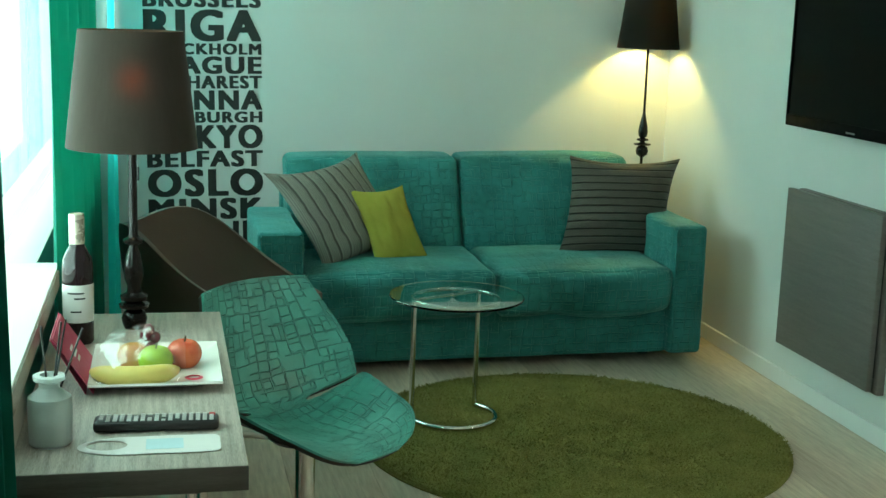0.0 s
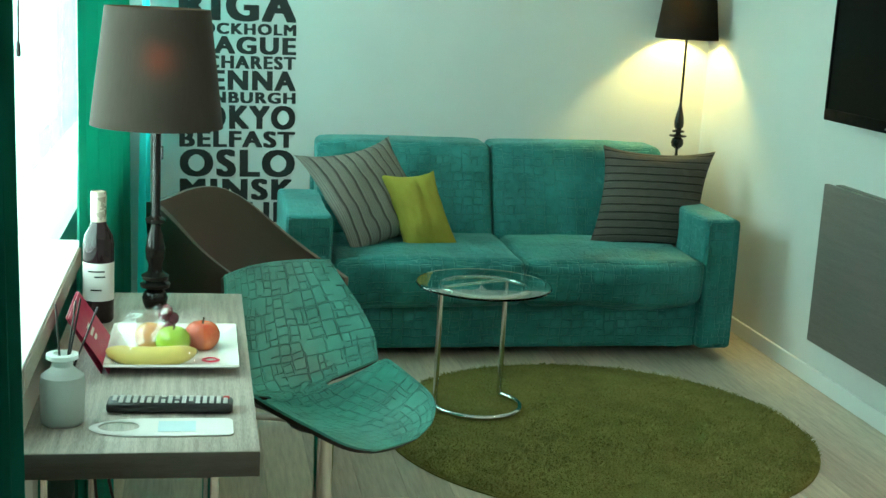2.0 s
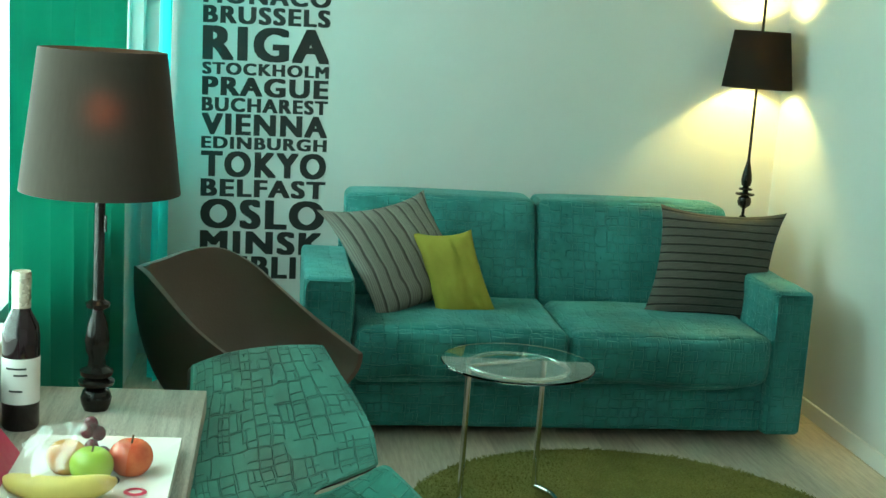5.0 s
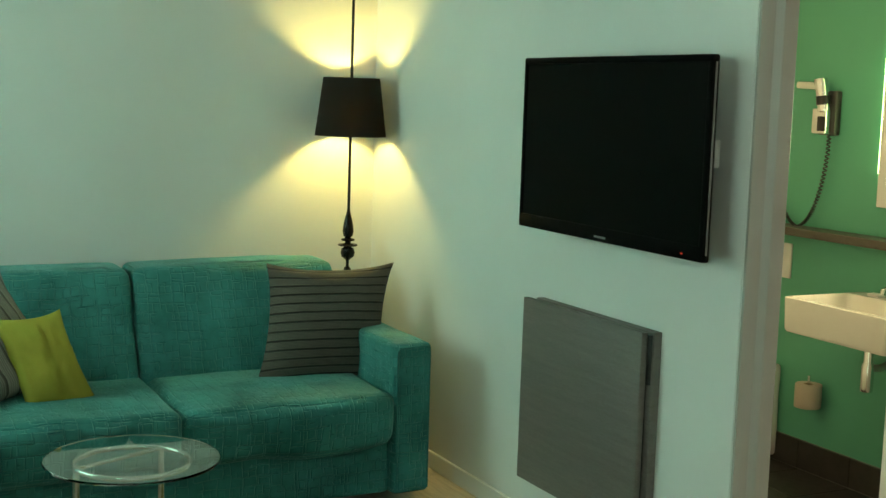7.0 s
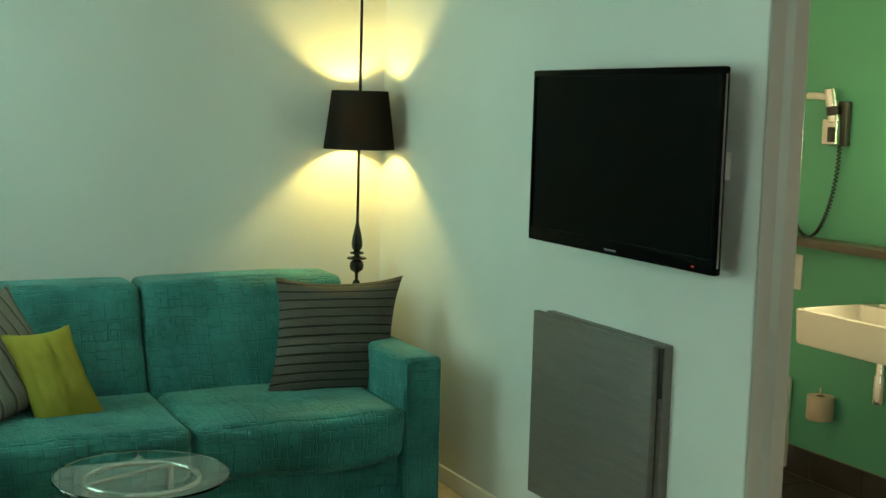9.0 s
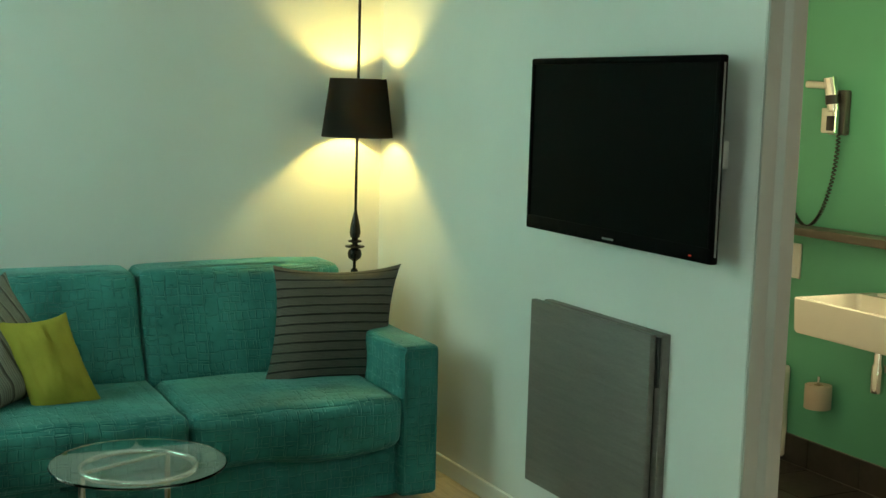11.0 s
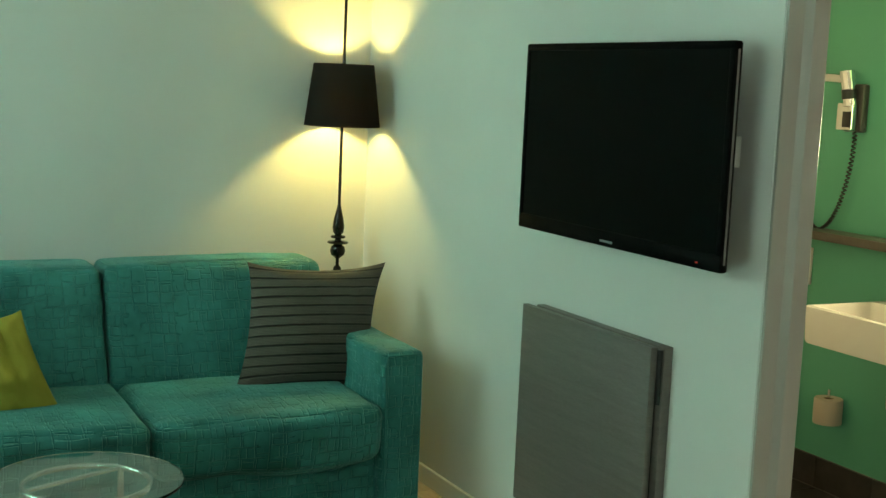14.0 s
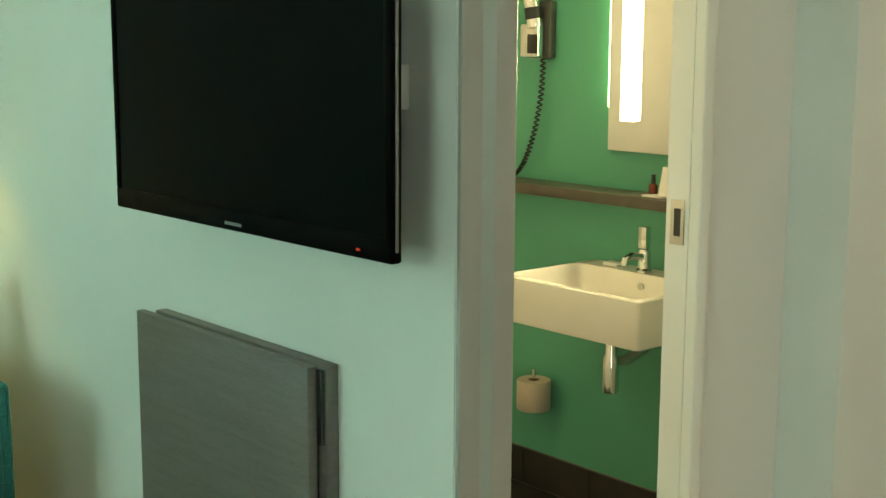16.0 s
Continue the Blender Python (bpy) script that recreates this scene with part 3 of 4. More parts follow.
# ---- pole lamp ----
def pole_lamp():
    o = thing("floor_lamp", (-0.184, -0.165, 0), "black pole lamp with turned details and a black cloth shade, lit", "lamp")
    part("foot", lathe([(0, 0), (0.125, 0), (0.125, 0.012), (0.11, 0.02), (0.02, 0.028), (0, 0.03)]), BLACK, o)
    part("pole", tube([(0, 0, 0.02), (0, 0, 1.2), (0, 0, H - 0.02)], 0.0065), BLACK, o)
    prof = [(0.0065, 0.69), (0.016, 0.695), (0.018, 0.715), (0.016, 0.768), (0.012, 0.775), (0.007, 0.778), (0.007, 0.806), (0.014, 0.812), (0.027, 0.822), (0.0315, 0.840), (0.027, 0.858), (0.014, 0.866), (0.040, 0.869), (0.044, 0.873), (0.040, 0.878), (0.014, 0.882), (0.012, 0.889), (0.028, 0.892), (0.031, 0.896), (0.028, 0.901), (0.012, 0.905), (0.021, 0.915), (0.0245, 0.935), (0.021, 0.965), (0.013, 1.000), (0.0065, 1.028)]
    part("turning", lathe(prof), BLACK, o, "glossy black turned ornament")
    z0, z1, r0, r1 = 1.348, 1.598, 0.154, 0.122
    shade = part("shade", lathe([(r0, z0), (r1, z1), (r1 - 0.003, z1), (r0 - 0.003, z0)], 48, closed=True), SHADE_BLACK, o, "black tapered cloth shade")
    part("shade_lining", lathe([(r0 - 0.004, z0 + 0.001), (r1 - 0.004, z1 - 0.001), (r1 - 0.0055, z1 - 0.001), (r0 - 0.0055, z0 + 0.001)], 48, closed=True), LINING, shade, "pale inner lining")
    b = bmesh.new()
    for k in range(3):
        a = k * 2.0944
        tube([(0, 0, 1.56), (0.116 * math.cos(a), 0.116 * math.sin(a), 1.56)], 0.002, 6, b)
    part("shade_ring", b, BLACK, shade)
    part("lamp_holder", lathe([(0, 1.43), (0.010, 1.43), (0.012, 1.437), (0, 1.44)]), BLACK_PLASTIC, o)


pole_lamp()


# ---- television and folding table ----
def television():
    y0, y1, z0, z1 = -2.548, -1.555, 1.106, 1.669
    o = thing("television", (-0.10, (y0 + y1) / 2, z0), "large black wall-mounted flat television, switched off", "television")
    cy = (y0 + y1) / 2
    f = lambda bm: [bmesh.ops.translate(bm, verts=bm.verts[:], vec=(0.10, -cy, -z0)), bm][1]
    part("housing", f(box(-0.113, -0.06, y0 + 0.12, y1 - 0.10, z0 + 0.06, z1 - 0.06, 0.01)), BLACK_PLASTIC, o)
    part("mount", f(box(-0.065, 0.0, cy - 0.15, cy + 0.15, z0 + 0.14, z1 - 0.12, 0.004)), BLACK_PLASTIC, o, "black wall bracket")
    t = 0.022
    b = box(-0.138, -0.112, y0, y1, z1 - t, z1, 0.006)
    box(-0.138, -0.112, y0, y1, z0, z0 + 0.045, 0.006, bm=b)
    box(-0.138, -0.112, y0, y0 + t, z0 + 0.04, z1 - t + 0.005, 0.006, bm=b)
    box(-0.138, -0.112, y1 - t, y1, z0 + 0.04, z1 - t + 0.005, 0.006, bm=b)
    bezel = part("bezel", f(b), BEZEL, o, "glossy black bezel")
    part("screen", f(box(-0.134, -0.116, y0 + t - 0.004, y1 - t + 0.004, z0 + 0.04, z1 - t + 0.004)), SCREEN, o, "dark matt screen")
    part("badge", f(box(-0.1395, -0.1375, cy - 0.03, cy + 0.03, z0 + 0.012, z0 + 0.018)), plain("dull_badge", (0.25, 0.25, 0.25), 0.4), bezel, "small silver badge")
    part("standby_light", f(box(-0.1395, -0.1375, y0 + 0.085, y0 + 0.095, z0 + 0.014, z0 + 0.018)), glow("red_standby", (0.6, 0.03, 0.01), 0.5), bezel, "small red standby light")
    # Highlight along the bezel's edge, drawn as a thin grey strip.
    part("edge_highlight", f(box(-0.128, -0.122, y0 - 0.002, y0 + 0.001, z0 + 0.02, z1 - 0.02, 0.001)), plain("grey_highlight", (0.16, 0.16, 0.16), 0.25), bezel, "thin grey strip for the highlight on the bezel edge")


television()


def folding_table():
    o = thing("folding_table", (-0.04, -1.86, 0.2), "grey wood laminate folding table, folded flat against the wall", "table")
    f = lambda bm: [bmesh.ops.translate(bm, verts=bm.verts[:], vec=(0.04, 1.86, -0.2)), bm][1]
    part("back_board", f(box(-0.030, 0.0, -2.208, -1.518, 0.19, 0.847, 0.002)), PANELWOOD, o)
    part("tabletop", f(box(-0.062, -0.040, -2.190, -1.484, 0.200, 0.845, 0.002)), PANELWOOD, o)
    part("spacer", f(box(-0.041, -0.029, -2.18, -1.60, 0.25, 0.684)), BLACK_PLASTIC, o)
    # Black block put in for the dark slot between the boards.
    part("slot_block", f(box(-0.040, -0.0305, -2.203, -2.173, 0.685, 0.838, 0.001)), BLACK_PLASTIC, o, "black block for the dark slot between the boards")


folding_table()


def wall_box():
    o = thing("wall_control", (0, -2.40, 1.397), "small white room control on the wall", "switch")
    part("case", box(-0.024, 0, -0.03, 0.03, -0.04, 0.04, 0.004), WHITE_PLASTIC, o)
    part("button", box(-0.027, -0.0235, -0.015, 0.015, -0.02, 0.01, 0.001), WHITE_PLASTIC, o)


wall_box()


# ---- rug, glass table ----
def rug():
    cx, cy, r = -1.095, -1.985, 0.775
    b = lathe([(0, 0.016), (r * 0.5, 0.016), (r * 0.9, 0.016), (r - 0.012, 0.014), (r, 0.004), (r, 0.0), (0, 0.0)], 96)
    part_ob = link_mesh("rug", b, RUG)
    part_ob.location = (cx, cy, 0.001)
    tagged(part_ob, "round olive green woollen rug on the floor", "rug")
    rnd = random.Random(4)
    verts, faces = [], []
    for k in range(42000):
        a, q = rnd.random() * 6.2832, math.sqrt(rnd.random()) * (r - 0.004)
        x, y = q * math.cos(a), q * math.sin(a)
        t, h, w = rnd.random() * 6.2832, 0.004 + 0.006 * rnd.random(), 0.0026
        lx, ly = 0.016 * noise.noise((x * 9, y * 9, 1.0)) + (rnd.random() - 0.5) * 0.014, 0.016 * noise.noise((x * 9, y * 9, 5.0)) + (rnd.random() - 0.5) * 0.014
        i = len(verts)
        verts += [(x - w * math.cos(t), y - w * math.sin(t), 0.013), (x + w * math.cos(t), y + w * math.sin(t), 0.013), (x + lx, y + ly, 0.014 + h)]
        faces.append((i, i + 1, i + 2))
    me = bpy.data.meshes.new("wool_pile")
    me.from_pydata(verts, [], faces)
    me.materials.append(RUG)
    p = new("wool_pile", me)
    p.parent = part_ob
    tagged(p, "short woollen pile", "", "", "stuff")


rug()


def glass_table():
    o = thing("side_table", (-1.490, -1.757, 0.018), "round clear glass side table on a chrome ring frame", "table")
    zt = 0.485 - 0.018
    part("tabletop", lathe([(0, zt - 0.008), (0.245, zt - 0.008), (0.248, zt - 0.004), (0.245, zt), (0, zt)], 64), GLASS, o, "round clear glass top")
    r = 0.160
    arc = [(r * math.cos(radians(a)), r * math.sin(radians(a)), 0.009) for a in range(184, 408, 6)]
    part("floor_ring", tube(arc, 0.009), STEEL, o)
    part("top_ring", tube([(r * math.cos(radians(a)), r * math.sin(radians(a)), zt - 0.02) for a in range(0, 360, 8)], 0.008, loop=True), STEEL, o)
    for a in (184, 46):
        x, y = r * math.cos(radians(a)), r * math.sin(radians(a))
        part("leg", tube([(x, y, 0.009), (x, y, zt - 0.018)], 0.010), STEEL, o)
    part("cross_bar", tube([(r * math.cos(radians(184)), r * math.sin(radians(184)), zt - 0.02), (r * math.cos(radians(46)), r * math.sin(radians(46)), zt - 0.02)], 0.006), STEEL, o)


glass_table()


# ---- chairs ----
def leaf_chair(name, at, turn, cover, label, group, scale=(1, 1, 1), seat=0.455, top=0.36, half_top=0.19, half_low=0.25, roundness=0.05):
    """A swivel shell chair: a broad back and seat in one curved shell, with a notch at each side between them."""
    o = thing(name, at, label, "chair", group, "", turn)
    spine = [(0.262, -0.012), (0.235, 0.0), (0.18, 0.004), (0.08, -0.004), (-0.02, -0.006), (-0.09, 0.01), (-0.135, 0.05), (-0.17, 0.12), (-0.195, 0.20), (-0.215, 0.28), (-0.232, top)]
    halves = [0.07, 0.15, 0.20, 0.222, 0.232, 0.235, half_low, half_low * 0.97, half_low * 0.88, (half_low * 0.8 + half_top) / 2, half_top]
    curls = [0.0, 0.02, 0.05, 0.08, 0.10, 0.075, 0.06, 0.075, 0.065, 0.05, 0.035]
    n = len(spine) - 1

    def along(tab, t):
        x = t * n
        i = min(n - 1, int(x))
        q = x - i
        p0, p1, p2, p3 = (np.array(tab[max(0, min(n, i + d))], float) for d in (-1, 0, 1, 2))
        return 0.5 * (2 * p1 + (p2 - p0) * q + (2 * p0 - 5 * p1 + 4 * p2 - p3) * q * q + (3 * p1 - p0 - 3 * p2 + p3) * q ** 3)

    def fn(u, v):
        s = 2 * v - 1
        f, z = along(spine, u)
        full, c = float(along(halves, u)), float(along(curls, u))
        w = full - 0.15 * math.exp(-((u - 0.535) / 0.024) ** 4)
        g, h = along(spine, min(1, u + 0.01)) - along(spine, max(0, u - 0.01))
        ln = math.hypot(g, h) or 1
        nx, nz = h / ln, -g / ln
        drop = roundness * max(0, (u - 0.86) / 0.14) ** 2 * s * s
        rise = c * (s * w / full) ** 2
        return ((f + nx * rise) * scale[0], w * s * scale[1], seat + (z + nz * rise - drop) * scale[2])
    shell = part("shell", sheet(fn, 120, 28, -0.006, lambda u, v: (u * 0.95, (v - 0.5) * 0.5)), cover, o)
    part("shell_back", sheet(lambda u, v: tuple(Vector(fn(u, v)) + Vector((-0.006, 0, -0.006))), 120, 20, -0.010), BROWN_UNDER, o, "dark outer shell")
    part("post", tube([(0, 0, 0.03), (0, 0, seat - 0.02)], 0.026, 20), STEEL, o)
    part("hub", lathe([(0, seat - 0.06), (0.09, seat - 0.03), (0.10, seat - 0.02), (0, seat - 0.018)]), BLACK_PLASTIC, o)
    for k in range(4):
        a = radians(20 + 90 * k)
        part("foot_arm", tube([(0.02 * math.cos(a), 0.02 * math.sin(a), 0.06), (0.13 * math.cos(a), 0.13 * math.sin(a), 0.045), (0.27 * math.cos(a), 0.27 * math.sin(a), 0.014)], 0.012, 10), BRUSHED, o)
    return o


leaf_chair("desk_chair", (-2.187, -3.072, 0), -54, TEAL_CHAIR, "teal swivel chair with embossed blocks and chrome post", "", half_top=0.172, half_low=0.262, top=0.345, roundness=0.015)


def tub_chair():
    o = thing("tub_chair", (-2.362, -1.96, 0), "dark brown leather tub armchair on a swivel foot", "chair", "", "", -24)

    def fn(u, v):
        t = abs(2 * u - 1)
        a = radians(180 + (u - 0.5) * 260)
        x = (0.32 if math.cos(a) < 0 else 0.46) * math.cos(a)
        rim = sum(float(np.interp(x + d, (-0.36, -0.30, -0.235, -0.15, -0.10, 0.0, 0.10, 0.18, 0.30, 0.40), (0.745, 0.79, 0.813, 0.785, 0.75, 0.672, 0.61, 0.57, 0.525, 0.49))) for d in (-0.05, -0.025, 0, 0.025, 0.05)) / 5
        w = v * math.pi / 2
        r = 0.50 + 0.50 * math.sin(w) ** 1.15 + 0.02 * math.sin(2 * w)
        rx = (0.32 if math.cos(a) < 0 else 0.46) * r
        return (rx * math.cos(a), 0.30 * r * math.sin(a), 0.36 + (rim - 0.36) * (0.35 * v + 0.65 * (1 - math.cos(w))))
    part("shell", sheet(fn, 96, 26, 0.018), BROWN, o)
    part("seat", lathe([(0, 0.36), (0.17, 0.37), (0.215, 0.40), (0.22, 0.44), (0.19, 0.465), (0, 0.475)], 40), BROWN, o, "brown leather seat pad")
    part("post", tube([(0, 0, 0.02), (0, 0, 0.37)], 0.026, 20), STEEL, o)
    b = bmesh.new()
    for k in range(4):
        a = 0.6 + k * 1.5708
        tube([(0, 0, 0.06), (0.12 * math.cos(a), 0.12 * math.sin(a), 0.045), (0.27 * math.cos(a), 0.27 * math.sin(a), 0.014)], 0.013, 10, b)
    part("star_base", b, BRUSHED, o, "four-armed metal foot")


tub_chair()

# ---- curtains ----
def curtain(y0, y1, x, material, label, pleat=0.085, depth=0.03, z0=0.015, z1=2.45, seed=1):
    rnd = random.Random(seed)
    ph = [rnd.random() * 6.28 for _ in range(4)]
    n = max(24, int(abs(y1 - y0) / pleat * 12))

    def fn(u, v):
        y = y0 + (y1 - y0) * u
        a = 6.2832 * abs(y1 - y0) / pleat * u
        wob = 0.25 * math.sin(0.37 * a + ph[0])
        amp = depth * (0.75 + 0.25 * math.sin(0.21 * a + ph[1])) * (0.8 + 0.2 * (1 - v))
        return (x + amp * math.sin(a + wob + 0.15 * math.sin(3 * v + ph[2])) + 0.006 * math.sin(5 * v + a), y + 0.012 * math.cos(a + ph[3]) , z0 + (z1 - z0) * v)
    ob = link_mesh("curtain", sheet(fn, n, 14, 0.0015), material)
    return tagged(ob, label, "curtain", "window curtains")


curtain(-4.70, -4.205, -2.784, CURTAIN, "teal green pleated curtain drawn to the side", 0.058, 0.036, seed=2)
curtain(-3.235, -1.46, -2.775, CURTAIN, "teal green pleated curtain gathered beside the desk", 0.26, 0.036, seed=5)
curtain(-0.50, -0.04, -2.752, CURTAIN_LIT, "turquoise curtain, its colour lightened for the daylight behind it", 0.10, 0.02, seed=8)
rail = thing("curtain_rail", (-2.74, -2.4, 2.46), "white ceiling curtain rail", "rail")
part("track", box(-0.02, 0.02, -2.4, 2.25, 0, 0.03, 0.003), WHITE_PLASTIC, rail)


# ---- lettering on the wall ----
def letters(text, x0, x1, z0, z1):
    """Heavy capitals: the built-in font thickened, laid several times with small steps."""
    c = bpy.data.curves.new("lettering", "FONT")
    c.space_character = 1.20
    c.body, c.size, c.offset, c.resolution_u = text, 1.0, 0.0, 4
    tmp = bpy.data.objects.new("tmp", c)
    scene.collection.objects.link(tmp)
    one = bpy.data.meshes.new_from_object(tmp.evaluated_get(bpy.context.evaluated_depsgraph_get()))
    bpy.data.objects.remove(tmp)
    co = np.array([v.co[:] for v in one.vertices])
    faces = [list(p.vertices) for p in one.polygons]
    verts, polys = [], []
    for k, (dx, dz) in enumerate([(x, z) for z in (-0.022, 0.022) for x in (-0.056, -0.028, 0.0, 0.028, 0.056)]):
        polys += [[i + len(verts) for i in f] for f in faces]
        verts += [(p[0] + dx, -0.00015 * k, p[1] + dz) for p in co]
    a = np.array(verts)
    lo, hi = a.min(0), a.max(0)
    a[:, 0] = x0 + (a[:, 0] - lo[0]) / (hi[0] - lo[0]) * (x1 - x0)
    a[:, 2] = z0 + (a[:, 2] - lo[2]) / (hi[2] - lo[2]) * (z1 - z0)
    me = bpy.data.meshes.new("lettering")
    me.from_pydata(a.tolist(), [], polys)
    me.materials.append(INK)
    return me


decal = thing("wall_lettering", (-2.3225, -0.0025, 0), "black vinyl lettering of capital city names on the wall", "lettering")
decal.matrix_world = pose(-2.3225, -0.0025, 0, 0, -1.1, 0)
ROWS = [("AMSTERDAM", 1.630, 1.690), ("MONACO", 1.552, 1.622), ("BRUSSELS", 1.470, 1.543), ("RIGA", 1.317, 1.461), ("STOCKHOLM", 1.258, 1.309), ("PRAGUE", 1.170, 1.250), ("BUCHAREST", 1.103, 1.163), ("VIENNA", 1.005, 1.096), ("EDINBURGH", 0.946, 0.998), ("TOKYO", 0.826, 0.937), ("BELFAST", 0.741, 0.818), ("OSLO", 0.603, 0.732), ("MINSK", 0.494, 0.595), ("DUBLIN", 0.388, 0.485)]
for text, z0, z1 in ROWS:
    ob = new("lettering", letters(text, -0.2715, 0.2750, 1.0334 * z0 - 0.04, 1.0334 * z1 - 0.04))
    ob.parent = decal


# ---- desk and what stands on it ----
DZ = 0.777


def desk():
    o = thing("desk", (-2.601, -3.670, 0), "narrow grey oak laminate desk on a metal frame below the window", "desk")
    top = part("tabletop", box(-0.18, 0.196, -0.523, 0.53, DZ - 0.043, DZ, 0.0015), DESKWOOD, o)
    part("edge_band", box(-0.18, 0.196, -0.526, -0.5232, DZ - 0.0425, DZ - 0.0008, 0.0005), DESKEDGE_SHADED, top, "grey edge band, darkened for the shade on it")
    for y in (-0.47, 0.47):
        b = tube([(-0.15, y, 0.0), (-0.15, y, DZ - 0.060), (0.122, y, DZ - 0.060), (0.122, y, 0.0)], 0.012, 10)
        part("leg_frame", b, STEEL, o, "chrome tube leg frame")
    part("stretcher", tube([(-0.15, -0.47, DZ - 0.060), (-0.15, 0.47, DZ - 0.060)], 0.010), STEEL, o)


desk()
for y0, x1, lean in ((-3.53, -2.711, 0.05), (-3.44, -2.681, 0.03)):
    cable = thing("power_cable", (-2.736, y0, 0), "black power cable hanging behind the desk", "cable", "power cables")
    part("flex", tube([(0, 0, DZ - 0.044), (0.01, 0.005, 0.60), (x1 + 2.736, lean, 0.35), (x1 + 2.716, lean + 0.03, 0.08), (x1 + 2.706, lean + 0.06, 0.004), (x1 + 2.686, lean + 0.25, 0.004)], 0.0035, 8), BLACK_PLASTIC, cable)


def table_lamp():
    o = thing("table_lamp", (-2.603, -3.280, DZ), "table lamp with glossy black turned foot and taupe shade", "lamp")
    prof = [(0, 0), (0.022, 0), (0.027, 0.012), (0.029, 0.024), (0.024, 0.038), (0.013, 0.045), (0.032, 0.049), (0.034, 0.056), (0.018, 0.062), (0.029, 0.067), (0.031, 0.076), (0.017, 0.084), (0.015, 0.10), (0.021, 0.115), (0.0225, 0.135), (0.018, 0.165), (0.011, 0.185), (0.010, 0.192), (0.021, 0.197), (0.023, 0.205), (0.012, 0.211), (0.0098, 0.218), (0.0098, 0.42), (0, 0.42)]
    part("foot", lathe(prof, 32), BLACK, o, "glossy black turned foot")
    z0, z1 = 1.190 - DZ, 1.446 - DZ
    shade = part("shade", lathe([(0.144, z0), (0.113, z1), (0.1105, z1), (0.1415, z0)], 48, closed=True), SHADE_GREY, o, "taupe tapered cloth shade")
    b = bmesh.new()
    for k in range(3):
        a = k * 2.0944
        tube([(0, 0, z1 - 0.03), (0.112 * math.cos(a), 0.112 * math.sin(a), z1 - 0.03)], 0.002, 6, b)
    part("shade_ring", b, BLACK, shade)
    part("pull_switch", tube([(0.012, -0.01, 0.37), (0.012, -0.01, 0.34)], 0.003, 6), BLACK_PLASTIC, o)


table_lamp()


def wine_bottle():
    o = thing("wine_bottle", (-2.718, -3.395, DZ), "dark red wine bottle with white label and capsule", "bottle")
    part("glass", lathe([(0, 0), (0.029, 0), (0.0325, 0.006), (0.0325, 0.175), (0.030, 0.195), (0.017, 0.222), (0.0145, 0.235), (0.0145, 0.292), (0, 0.292)]), plain("wine_glass", (0.012, 0.006, 0.008), 0.06), o, "dark bottle glass")
    o.scale = (1, 1, 0.958)
    tag = part("label", lathe([(0.0329, 0.052), (0.0329, 0.138)], 32), PAPER, o, "white paper label")
    part("capsule", lathe([(0.0162, 0.228), (0.0165, 0.290), (0.0155, 0.2955), (0, 0.296)]), plain("cream_foil", (0.52, 0.46, 0.38), 0.28, 0.5), o, "cream foil capsule")
    for z, a0, a1 in ((0.118, -2.2, -1.1), (0.106, -1.75, -1.05), (0.076, -2.0, -1.3)):
        part("printed_line", sheet(lambda u, v: (0.0334 * math.cos(a0 + (a1 - a0) * u), 0.0334 * math.sin(a0 + (a1 - a0) * u), z + 0.0035 * v), 10, 1), INK, tag, "dark line of print")


wine_bottle()


